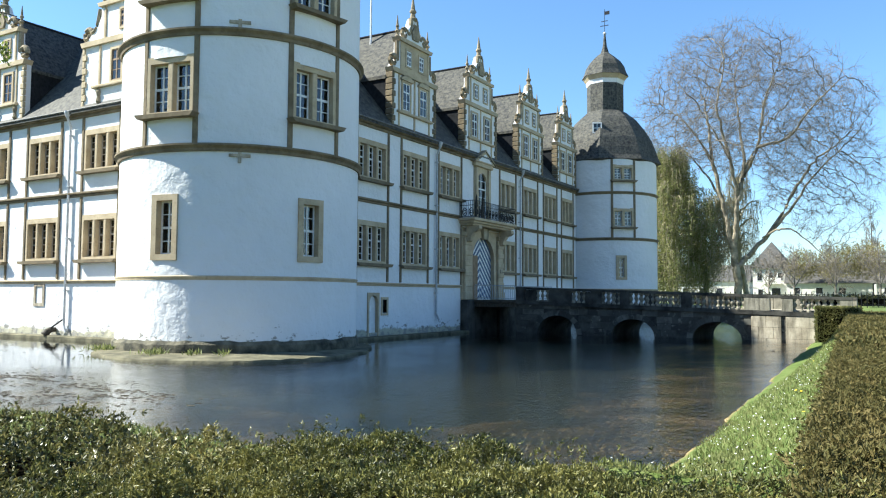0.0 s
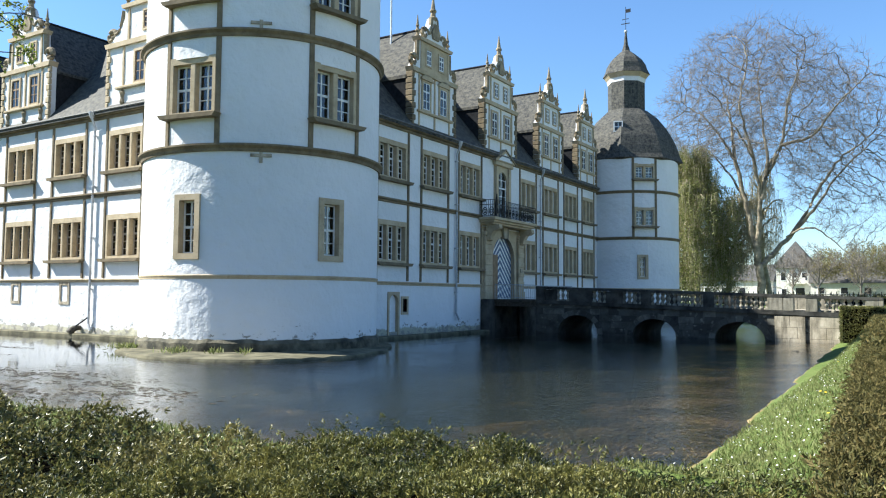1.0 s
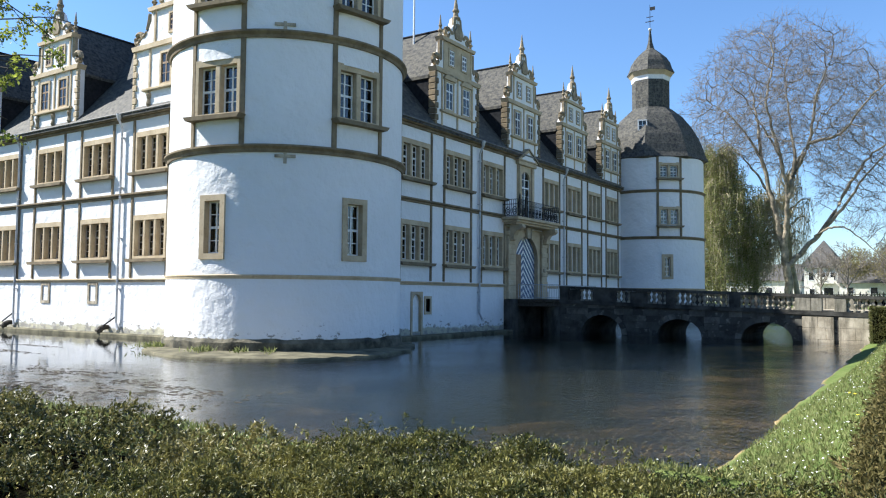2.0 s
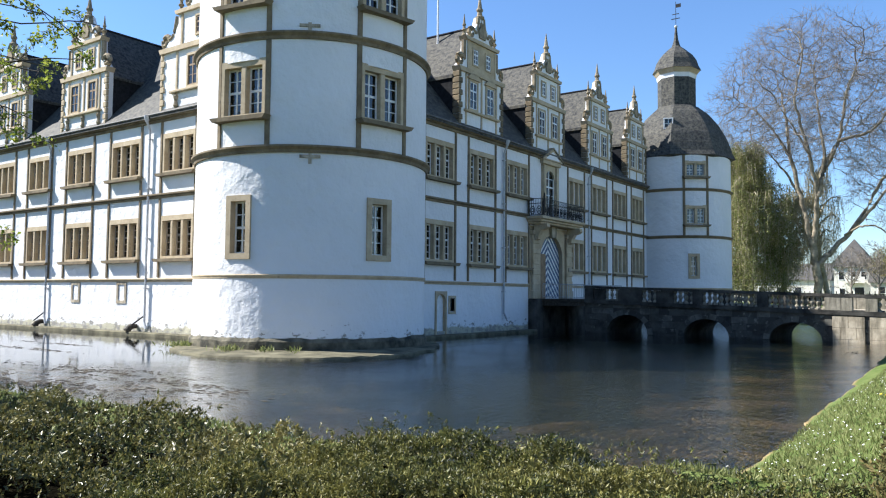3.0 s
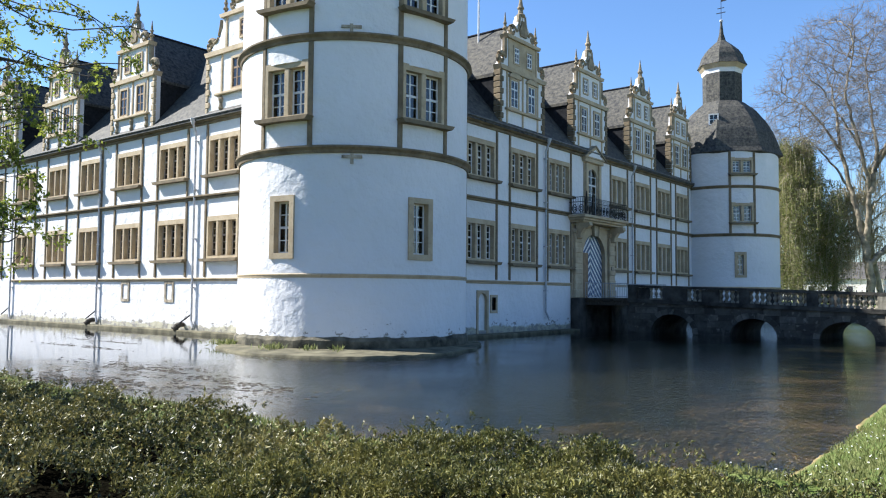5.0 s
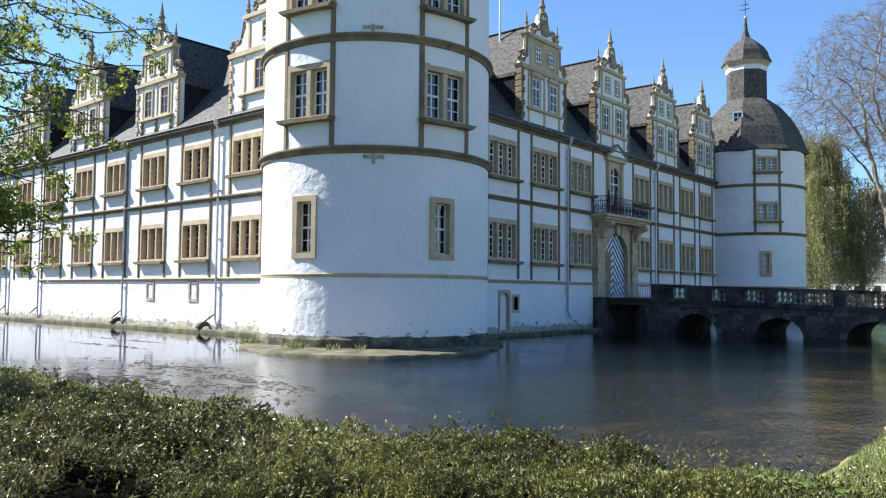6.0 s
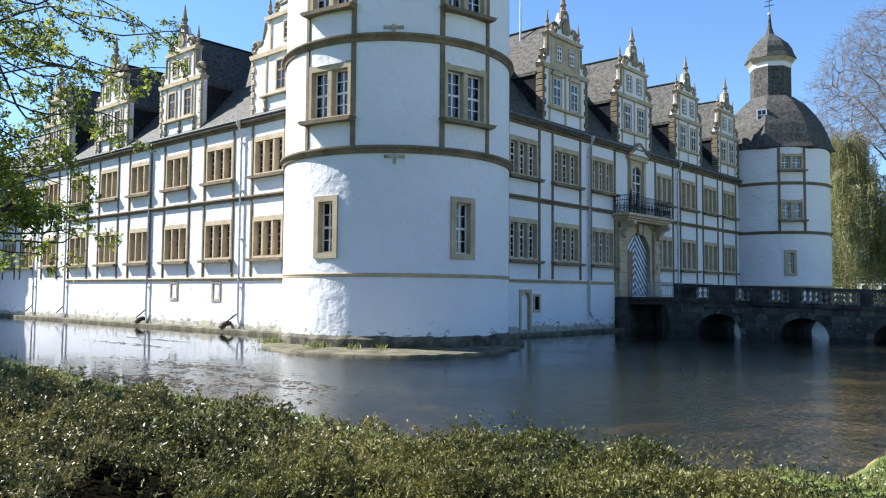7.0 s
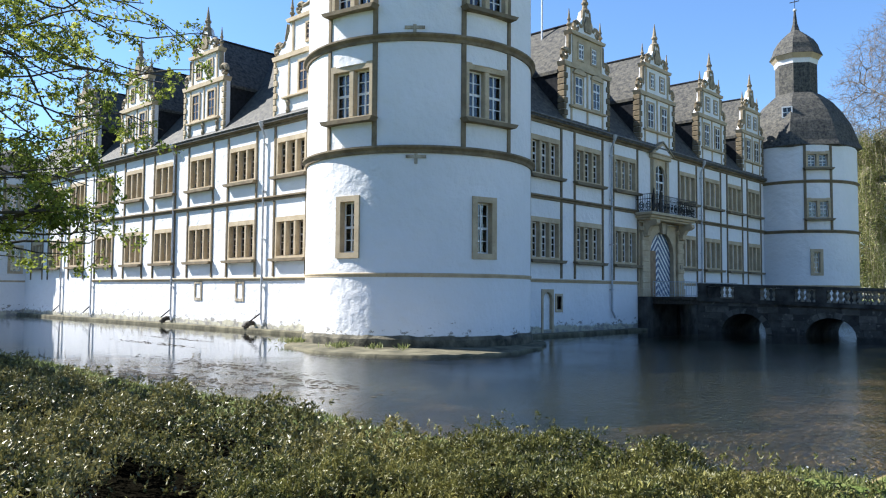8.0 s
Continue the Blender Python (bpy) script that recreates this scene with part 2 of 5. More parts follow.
TWIG = plain("grey_brown_twigs", (0.125, 0.108, 0.09), (0.22, 0.194, 0.162), 2.0, 0.9, bump=0)
DARKBARK = plain("dark_branch_bark", (0.03, 0.026, 0.02), (0.07, 0.06, 0.045), 8, 0.9, bump=0.4)
ROOFTILE = plain("far_grey_roof", (0.055, 0.052, 0.05), (0.095, 0.09, 0.082), 2, 0.9, bump=0)
FARWALL = plain("far_white_wall", (0.56, 0.54, 0.48), (0.68, 0.66, 0.60), 2, 0.9, bump=0)
GOLD = plain("gilded_copper", (0.5, 0.36, 0.12), (0.62, 0.46, 0.17), 3, 0.4, 0.8, bump=0)
CARPAINT = plain("dark_car_paint", (0.03, 0.035, 0.045), (0.05, 0.055, 0.065), 1, 0.25, bump=0)
HEDGE = leaf_mat("hedge_leaves", (0.016, 0.024, 0.007), (0.10, 0.122, 0.03), (0.31, 0.28, 0.078), 0.45, 0.22, 0.32)
LAUREL = leaf_mat("glossy_laurel_leaves", (0.020, 0.029, 0.010), (0.135, 0.145, 0.042), (0.36, 0.31, 0.11), 0.38, 0.2, 0.42)
# near-black colour stands in for the shade deep inside the hedges
HEDGECORE = plain("hedge_inner_shade", (0.003, 0.003, 0.002), (0.010, 0.009, 0.006), 6, 1.0, spec=0.0, bump=0.6, dist=0.05)
DRYHEDGE = leaf_mat("dry_hedge_leaves", (0.065, 0.067, 0.02), (0.125, 0.112, 0.034), (0.18, 0.14, 0.05), 0.7, 0.25)
SPRING = leaf_mat("spring_leaves", (0.07, 0.10, 0.015), (0.18, 0.23, 0.032), (0.38, 0.41, 0.07), 0.5, 0.5)
IVY = leaf_mat("hanging_evergreen", (0.09, 0.12, 0.03), (0.22, 0.25, 0.075), (0.40, 0.38, 0.16), 0.6, 0.45)
GRASS = leaf_mat("bank_grass", (0.10, 0.13, 0.034), (0.185, 0.22, 0.07), (0.30, 0.30, 0.13), 0.6, 0.35)
PETAL = plain("white_petals", (0.75, 0.75, 0.72), (0.85, 0.85, 0.82), 3, 0.6, bump=0)
YELLOW = plain("yellow_petals", (0.75, 0.52, 0.02), (0.85, 0.62, 0.03), 3, 0.6, bump=0)


# ---- building blocks ----
def part(name, bm, material, parent=None, label="", m=None, smooth=False):
    """One bmesh (or mesh) as one object, under a thing or a part."""
    if isinstance(bm, bmesh.types.BMesh):
        me = bpy.data.meshes.new(name)
        bmesh.ops.recalc_face_normals(bm, faces=bm.faces)
        bm.to_mesh(me)
        bm.free()
        me.materials.append(material)
        if smooth:
            me.shade_smooth()
            me.set_sharp_from_angle(angle=radians(32))
    else:
        me = bm
    ob = new(name, me)
    if parent:
        ob.parent = parent
    if m is not None:
        ob.matrix_basis = m
    return tagged(ob, label) if label else ob


def root(name, m=None):
    ob = new(name)
    if m is not None:
        ob.matrix_basis = m
    return ob


def box(bm, x0, x1, y0, y1, z0, z1, bevel=0.0):
    m = Matrix.LocRotScale(((x0 + x1) / 2, (y0 + y1) / 2, (z0 + z1) / 2), None, (x1 - x0, y1 - y0, z1 - z0))
    made = bmesh.ops.create_cube(bm, size=1, matrix=m)["verts"]
    if bevel:
        es = {e for v in made for e in v.link_edges}
        bmesh.ops.bevel(bm, geom=list(es), offset=bevel, segments=1, affect="EDGES", clamp_overlap=True)
    return bm


def boxes(*rows, bevel=0.0):
    bm = bmesh.new()
    for r in rows:
        box(bm, *r, bevel=bevel)
    return bm


def prism(bm, outline, y0, y1):
    """An outline in x and z, made solid from y0 to y1."""
    a = [bm.verts.new((x, y0, z)) for x, z in outline]
    b = [bm.verts.new((x, y1, z)) for x, z in outline]
    bm.faces.new(a)
    bm.faces.new(b[::-1])
    for i in range(len(a)):
        j = (i + 1) % len(a)
        bm.faces.new((a[j], a[i], b[i], b[j]))
    return bm


def lathe(bm, profile, n=12, at=(0, 0, 0), start=0.0, turn=360.0):
    """Rows of radius and height turned about the vertical."""
    full = abs(turn - 360) < 1e-6
    cols = n if full else n + 1
    rings = []
    for r, z in profile:
        rings.append([bm.verts.new((at[0] + r * math.cos(a), at[1] + r * math.sin(a), at[2] + z)) for a in (radians(start + turn * i / n) for i in range(cols))])
    for p, q in zip(rings, rings[1:]):
        for i in range(n):
            j = (i + 1) % cols
            bm.faces.new((p[i], p[j], q[j], q[i]))
    if full:
        bm.faces.new(rings[0][::-1])
        bm.faces.new(rings[-1])
    return bm


def tube(bm, pts, radii, n=6):
    """A round bar along points."""
    pts = [Vector(p) for p in pts]
    rings = []
    for i, p in enumerate(pts):
        d = (pts[min(i + 1, len(pts) - 1)] - pts[max(i - 1, 0)]).normalized()
        s = d.cross(Vector((0, 0, 1)) if abs(d.z) < 0.9 else Vector((1, 0, 0))).normalized()
        u = s.cross(d)
        r = radii[i] if isinstance(radii, (list, tuple)) else radii
        rings.append([bm.verts.new(p + r * (math.cos(a) * s + math.sin(a) * u)) for a in (2 * math.pi * k / n for k in range(n))])
    for p, q in zip(rings, rings[1:]):
        for i in range(n):
            bm.faces.new((p[i], p[(i + 1) % n], q[(i + 1) % n], q[i]))
    bm.faces.new(rings[0][::-1])
    bm.faces.new(rings[-1])
    return bm


def holed_wall(u0, u1, v0, v1, holes, thick):
    """A wall in local x and z, face at y = 0, with openings (u0, u1, v0, v1) right through it."""
    us = sorted({u0, u1, *(h[0] for h in holes), *(h[1] for h in holes)})
    vs = sorted({v0, v1, *(h[2] for h in holes), *(h[3] for h in holes)})
    bm, keep = bmesh.new(), {}
    solid = lambda i, j: 0 <= i < len(us) - 1 and 0 <= j < len(vs) - 1 and not any(
        h[0] <= (us[i] + us[i + 1]) / 2 <= h[1] and h[2] <= (vs[j] + vs[j + 1]) / 2 <= h[3] for h in holes)

    def v(i, j, y):
        if (i, j, y) not in keep:
            keep[i, j, y] = bm.verts.new((us[i], y, vs[j]))
        return keep[i, j, y]

    for i in range(len(us) - 1):
        for j in range(len(vs) - 1):
            if not solid(i, j):
                continue
            for y in (0, thick):
                bm.faces.new((v(i, j, y), v(i + 1, j, y), v(i + 1, j + 1, y), v(i, j + 1, y)))
            for di, dj, a, b in ((-1, 0, (i, j), (i, j + 1)), (1, 0, (i + 1, j), (i + 1, j + 1)), (0, -1, (i, j), (i + 1, j)), (0, 1, (i, j + 1), (i + 1, j + 1))):
                if not solid(i + di, j + dj):
                    bm.faces.new((v(*a, 0), v(*b, 0), v(*b, thick), v(*a, thick)))
    return bm


def roof_uv(ob):
    """Slate courses: u along the level, v up the slope, in metres."""
    me = ob.data
    uv = me.uv_layers.new(name="UVMap")
    for p in me.polygons:
        n = p.normal
        lev = Vector((-n.y, n.x, 0))
        lev = lev.normalized() if lev.length > 1e-4 else Vector((1, 0, 0))
        up = n.cross(lev)
        for li in p.loop_indices:
            co = me.vertices[me.loops[li].vertex_index].co
            uv.data[li].uv = (co.dot(lev), co.dot(up))
    return ob


def cloud(name, verts, faces, material, parent=None):
    me = bpy.data.meshes.new(name)
    verts, faces = np.asarray(verts, np.float32), np.asarray(faces, np.int32)
    k = faces.shape[1]
    me.vertices.add(len(verts))
    me.vertices.foreach_set("co", verts.ravel())
    me.loops.add(faces.size)
    me.loops.foreach_set("vertex_index", faces.ravel())
    me.polygons.add(len(faces))
    me.polygons.foreach_set("loop_start", np.arange(0, faces.size, k, dtype=np.int32))
    me.update(calc_edges=True)
    me.materials.append(material)
    ob = new(name, me)
    if parent:
        ob.parent = parent
    return ob


def leaves(rng, at, ways, size, slim=0.45, fold=0.25):
    """Leaf blades: two triangles each, folded along the midrib. at: places, ways: the way each points."""
    n = len(at)
    ways = ways / np.linalg.norm(ways, axis=1, keepdims=True)
    side = np.cross(ways, rng.normal(size=(n, 3)))
    side /= np.linalg.norm(side, axis=1, keepdims=True) + 1e-9
    nor = np.cross(side, ways)
    s = (size * rng.uniform(0.6, 1.3, n))[:, None]
    mid = at + ways * s * 0.45
    v = np.stack([at, mid + side * s * slim * 0.5 + nor * s * fold * 0.3, at + ways * s, mid - side * s * slim * 0.5 + nor * s * fold * 0.3], 1).reshape(-1, 3)
    i = np.arange(n)[:, None] * 4
    f = np.concatenate([i + [0, 1, 2], i + [0, 2, 3]], 1).reshape(-1, 3)
    return v, f
# ---- ground, bed of the moat, water ----
XR, YL = -25.55, 25.75          # faces of the entrance wing and of the long side wing
NEAR_C, NEAR_R = Vector((-26.13, 26.05, 0)), 5.3
FAR_C, FAR_R = Vector((-24.2, 72.0, 0)), 4.73


def bank_x(y):
    return -2.75 - 0.036 * (max(y, 9.0) - 9.0)


def land(x, y):
    d = min(bank_x(y) - x, (y - 9.0) + 0.35 * noise.noise((x * 0.2, 3, 0)), 79.0 - y)
    if d > 0:
        return -0.05 - min(0.5, 0.036 * d) + 0.06 * noise.noise((x * 0.5, y * 0.5, 0)) + 0.03 * noise.noise((x * 1.3, y * 1.3, 5)) + 0.09 * max(0, 1 - max(0, y - 9) / 5) * noise.noise((x * 0.4, y * 1.1, 9))
    high = 0.95 + 0.7 * min(1, max(0, (y - 25) / 20))
    wide = 2.3 if x > -2.5 and y > 7 else 5.5
    return high * min(1, -d / wide) ** 0.8 + 0.02 * noise.noise((x * 2, y * 2, 1))


def spread(fine0, fine1, step, far):
    mid = list(np.arange(fine0, fine1, step))
    out, d, v = [], step, fine1
    while v < far:
        out.append(v)
        d *= 1.35
        v += d
    low, d, v = [], step, fine0 - step
    while v > -far:
        low.append(v)
        d *= 1.35
        v -= d
    return low[::-1] + mid + out


gx, gy = spread(-24, 4, 0.3, 1800), spread(-4, 52, 0.35, 1800)
gv = [(x, y, land(x, y)) for y in gy for x in gx]
nx = len(gx)
gf = [(j * nx + i, j * nx + i + 1, (j + 1) * nx + i + 1, (j + 1) * nx + i) for j in range(len(gy) - 1) for i in range(nx - 1)]
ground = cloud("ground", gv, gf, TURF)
ground.data.shade_smooth()
tagged(ground, "sloping turf bank and muddy bed of the moat", "ground", kind="structure")
water = tagged(cloud("water", [(-136, 6, 0), (0, 6, 0), (0, 82, 0), (-136, 82, 0)], [(0, 1, 2, 3)], WATER), "dark rippled moat water round the castle", "water", kind="structure")


# ---- windows ----
def holed_box(w0, w1, z0, z1, fr, y0, y1, head=None):
    head = head or fr
    return boxes((w0, w0 + fr, y0, y1, z0, z1), (w1 - fr, w1, y0, y1, z0, z1), (w0 + fr, w1 - fr, y0, y1, z1 - head, z1), (w0 + fr, w1 - fr, y0, y1, z0, z0 + fr))


def casement_bm(w, h, rows, y):
    """A painted sash: frame, a middle stile and glazing bars."""
    f = 0.065
    bm = boxes((0, f, y, y + 0.06, 0, h), (w - f, w, y, y + 0.06, 0, h), (f, w - f, y, y + 0.06, 0, f), (f, w - f, y, y + 0.06, h - f, h))
    box(bm, w / 2 - 0.035, w / 2 + 0.035, y + 0.003, y + 0.057, f, h - f)
    for i in range(1, rows):
        z = h * i / rows
        t = 0.05 if i == rows * 2 // 3 else 0.018
        box(bm, f, w / 2 - 0.035, y + 0.008, y + 0.05, z - t, z + t)
        box(bm, w / 2 + 0.035, w - f, y + 0.008, y + 0.05, z - t, z + t)
    return bm


MESH = {}


def shared(key, make, material):
    if key not in MESH:
        bm = make()
        me = bpy.data.meshes.new(key[0])
        bmesh.ops.recalc_face_normals(bm, faces=bm.faces)
        bm.to_mesh(me)
        bm.free()
        me.materials.append(material)
        MESH[key] = me
    return MESH[key]


def window(parent, m, hw, h, lights, rows, sill=0.14, depth=0.27, jamb=0.15, head=0.28, sash=None, blind=False):
    """A stone-framed window with mullions, sashes and glass, at m (its sill's middle, on the wall's face)."""
    sash = sash or PAINT
    key = (hw, h, lights, rows, sill, depth, sash.name)
    win = part("window", shared(("window",) + key, lambda: holed_box(-hw, hw, 0, h, jamb, -0.035, depth + 0.1, head), STONE), None, parent, m=m)
    if sill:
        part("sill", shared(("sill",) + key, lambda: prism(bmesh.new(), [(-hw - 0.3, 0), (-hw - 0.16, -0.17), (hw + 0.16, -0.17), (hw + 0.3, 0)], -sill - 0.2, 0.03), COURSE), None, win)
    inner = 2 * (hw - jamb)
    mull = 0.2 if lights == 3 else 0.26
    lw = (inner - mull * (lights - 1)) / lights
    for i in range(lights):
        x = -hw + jamb + i * (lw + mull)
        at = Matrix.Translation((x, 0, jamb))
        hh = h - jamb - head
        part("casement", shared(("casement",) + key, lambda: casement_bm(lw, hh, rows, depth - 0.02), sash), None, win, m=at)
        pane = part("pane", shared(("pane",) + key, lambda: boxes((0.02, lw - 0.02, depth + 0.012, depth + 0.018, 0.02, hh - 0.02)), GLASS), None, win, m=at)
        pane.visible_shadow = False
        if blind:
            part("shutter", shared(("shutter",) + key, lambda: boxes((0.0, lw * 0.45, depth + 0.07, depth + 0.09, 0.02, hh - 0.02), (lw * 0.47, lw, depth + 0.08, depth + 0.1, 0.02, hh - 0.02), bevel=0.006), CURTAIN), None, win, m=at)
        if i < lights - 1:
            part("mullion", shared(("mullion",) + key, lambda: boxes((0, mull, -0.02, depth + 0.1, 0, hh), bevel=0.03), STONE), None, win, m=Matrix.Translation((x + lw, 0, jamb)))
    return win


def wall_m(kind, u, z, out=0.0):
    """A place on a wall: R, the entrance wing (u = y), or L, the side wing (u = x)."""
    return pose(XR + out, u, z, 0, 0, 90) if kind == "R" else pose(u, YL - out, z, 0, 0, 0)


# ---- gables ----
def scroll_pts(side, z0, z1, x0, x1, curl=0.32, n=9):
    """A volute that climbs from (x0, z0) to (x1, z1)."""
    pts = []
    for i in range(14):
        a = radians(-200 + i * 28)
        r = curl * (0.25 + 0.75 * i / 13)
        pts.append((x0 - curl + r * math.cos(a), z0 + curl + r * math.sin(a)))
    last = pts[-1]
    for i in range(1, n + 1):
        t = i / n
        pts.append((last[0] + (x1 - last[0]) * (t ** 0.55), last[1] + (z1 - last[1]) * (t ** 1.5)))
    return [(side * x, 0.0, z) for x, z in pts]


def obelisk(r, h):
    return lathe(bmesh.new(), [(r * 0.9, 0), (r * 0.9, h * 0.08), (r * 0.55, h * 0.12), (r * 0.55, h * 0.2), (r, h * 0.26), (r, h * 0.3), (r * 0.6, h * 0.34), (r * 0.5, h * 0.45), (r * 0.75, h * 0.5), (r * 0.7, h * 0.54), (r * 0.5, h * 0.57), (0.02, h)], 8)


def gable(parent, m, hw=2.5, drops=True, hoods=False):
    """A stepped renaissance gable: two storeys, volutes, obelisks. Local origin: the middle of its foot."""
    s = hw / 2.5
    outline = [(-hw, 0), (hw, 0), (hw, 3.55), (hw * 0.97, 3.8), (1.95 * s, 4.4), (1.75 * s, 5.0), (1.75 * s, 5.6), (1.3 * s, 5.75), (1.05 * s, 6.2), (0.55 * s, 6.7), (0.28, 7.3)]
    outline += [(-x, z) for x, z in outline[:1:-1]]
    win = [(-1.5 * s, -0.45 * s), (0.45 * s, 1.5 * s)]
    bm = prism(bmesh.new(), outline, 0, 0.4)
    g = part("gable", bm, PLASTER, parent, "white plastered scrolled renaissance gable with sandstone dressings", m)
    for z0, z1, w in ((3.45, 3.72, hw + 0.16), (5.5, 5.72, 1.75 * s + 0.2), (-0.08, 0.14, hw + 0.08)):
        bm = bmesh.new()
        prism(bm, [(-w, z1), (-w + 0.12, z0), (w - 0.12, z0), (w, z1)], -0.16, 0.42)
        part("cornice", bm, STONE, g)
    for sd in (-1, 1):
        for i in range(9):
            w = (0.36 if i % 2 else 0.22) if drops else (0.38 if i % 2 else 0.24)
            deep = 0.1 if drops else 0.43
            z = 0.15 + i * 0.366
            key = ("quoin", i % 2, drops)
            part("quoin", shared(key, lambda: boxes((-w / 2, w / 2, -0.08, deep, 0.015, 0.35), bevel=0.03), STONE if drops else COURSE), None, g, m=Matrix.Translation((sd * (hw - w / 2 + 0.07), 0, z)))
        bm = tube(bmesh.new(), [(x, 0.1, z) for x, _, z in scroll_pts(sd, 3.74, 5.45, hw + 0.18, 1.85 * s, 0.4)], 0.17, 6)
        part("scroll", bm, SCROLL, g)
        bm = tube(bmesh.new(), [(x, 0.08, z) for x, _, z in scroll_pts(sd, 5.74, 7.3, 1.45 * s, 0.28, 0.36)], 0.15, 6)
        part("scroll", bm, SCROLL, g)
        part("obelisk", obelisk(0.16, 1.35), SCROLL, g, m=Matrix.Translation((sd * (1.75 * s), 0.15, 5.72)))
        for z, h in ((1.25, 1.9),):
            x = sd * 0.98 * s
            part("window", shared(("gw", hw), lambda: holed_box(-0.52, 0.52, 0, h, 0.13, -0.08, 0.02), STONE), None, g, m=Matrix.Translation((x, 0, z)))
            gable_sash(g, x, z, 0.39, h, WOOD if drops else PAINT)
        x = sd * 0.72 * s
        part("window", shared(("gw2", hw), lambda: holed_box(-0.36, 0.36, 0, 1.15, 0.1, -0.07, 0.02), STONE), None, g, m=Matrix.Translation((x, 0, 4.05)))
        gable_sash(g, x, 4.05, 0.26, 1.15, WOOD if drops else PAINT)
        part("pilaster", boxes((-0.09, 0.09, -0.06, 0.02, 3.72, 5.5), bevel=0.02), STONE, g, m=Matrix.Translation((sd * 1.55 * s, 0, 0)))
    for x in (-1.75 * s, 0, 1.75 * s):
        part("pilaster", shared(("gpil", hw), lambda: boxes((-0.08, 0.08, -0.055, 0.02, 0.14, 3.45), bevel=0.02), STONE), None, g, m=Matrix.Translation((x, 0, 0)))
        if drops:
            part("bracket", shared(("drop",), lambda: lathe(bmesh.new(), [(0.03, 0), (0.16, 0.25), (0.1, 0.5), (0.17, 0.75), (0.05, 0.98)], 8, (0, -0.02, 0.15)), SCROLL), None, g, m=Matrix.Translation((x, 0, 0)))
    part("sill", boxes((-2.0 * s, 2.0 * s, -0.2, 0.02, 1.1, 1.25), bevel=0.03), STONE, g)
    if hoods:
        a, b = 0.72 * s - 0.36, 0.72 * s + 0.36
        part("stone_facing", boxes((-1.46 * s, 1.46 * s, -0.025, 0.01, 3.73, 4.05), (-1.46 * s, 1.46 * s, -0.025, 0.01, 5.2, 5.49), (-1.46 * s, -b, -0.025, 0.01, 4.05, 5.2), (-a, a, -0.025, 0.01, 4.05, 5.2), (b, 1.46 * s, -0.025, 0.01, 4.05, 5.2)), STONE, g)
    if hoods:
        for sd in (-1, 1):
            bm = bmesh.new()
            prism(bm, [(-0.66, 3.1)] + [(0.66 * math.cos(a), 3.1 + 0.35 * math.sin(a)) for a in (math.pi - math.pi * i / 8 for i in range(1, 8))] + [(0.66, 3.1)], -0.16, 0.02)
            part("hood", bm, STONE, g, m=Matrix.Translation((sd * 0.98 * s, 0, 0.06)))
    part("cartouche", prism(bmesh.new(), [(-0.32, 5.95), (0.32, 5.95), (0.42, 6.35), (0.2, 6.75), (-0.2, 6.75), (-0.42, 6.35)], -0.12, 0.02), SCROLL, g)
    part("obelisk", obelisk(0.3, 2.1), SCROLL, g, m=Matrix.Translation((0, 0.15, 6.75)))
    return g


def gable_sash(g, x, z, hw, h, sash):
    part("casement", shared(("gc", hw, h, sash.name), lambda: casement_bm(2 * hw, h - 0.24, 3, -0.045), sash), None, g, m=Matrix.Translation((x - hw, 0, z + 0.12)))
    part("pane", shared(("gp", hw, h), lambda: boxes((-hw + 0.02, hw - 0.02, -0.018, -0.006, 0.13, h - 0.13)), DARKPANE), None, g, m=Matrix.Translation((x, 0, z)))


DARKPANE = plain("dark_pane", (0.02, 0.022, 0.025), (0.03, 0.032, 0.036), 1, 0.06, bump=0, spec=0.6)
# ---- wings ----
EAVE = 12.25


def wing(name, label, kind, u0, u1, windows, gables, holes, strips, depth=11.0):
    w = tagged(root(name), label, "castle wing")
    m = pose(XR, 0, 0, 0, 0, 90) if kind == "R" else pose(0, YL, 0)
    sills = (4.24, 8.96)
    cut = [(c - hw + 0.05, c + hw - 0.05, z + 0.05, z + h - 0.05) for c, hw in windows for z, h in ((sills[0], 2.38), (sills[1], 2.24))] + holes
    part("wall", holed_wall(u0, u1, -0.6, EAVE, cut, 0.55), PLASTER, w, "white limewashed wall, stained along its foot", m)
    part("rear_wall", boxes((u0, u1, depth - 0.5, depth, -0.6, EAVE)), PLASTER, w, m=m)
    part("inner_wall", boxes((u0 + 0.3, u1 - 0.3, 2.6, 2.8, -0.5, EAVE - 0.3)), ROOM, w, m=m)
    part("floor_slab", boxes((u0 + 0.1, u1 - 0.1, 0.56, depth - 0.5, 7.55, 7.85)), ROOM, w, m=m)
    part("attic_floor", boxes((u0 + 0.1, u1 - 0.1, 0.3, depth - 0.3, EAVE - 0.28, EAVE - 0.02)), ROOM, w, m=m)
    for c, hw in windows:
        for z, h in ((sills[0], 2.38), (sills[1], 2.24)):
            # entrance wing past 50: shutters added only to brighten its dark panes
            window(w, m @ Matrix.Translation((c, 0, z)), hw, h, 3, 5, sash=PAINT if kind == "R" else DULLPAINT, blind=kind == "L" or c > 50)
        for x in (c - hw - 0.12, c + hw + 0.12):
            if strips:
                part("pilaster_strip", shared(("strip",), lambda: boxes((-0.085, 0.085, -0.07, 0.03, 3.22, EAVE - 0.2), bevel=0.015), COURSE), None, w, m=m @ Matrix.Translation((x, 0, 0)))
    return w, m


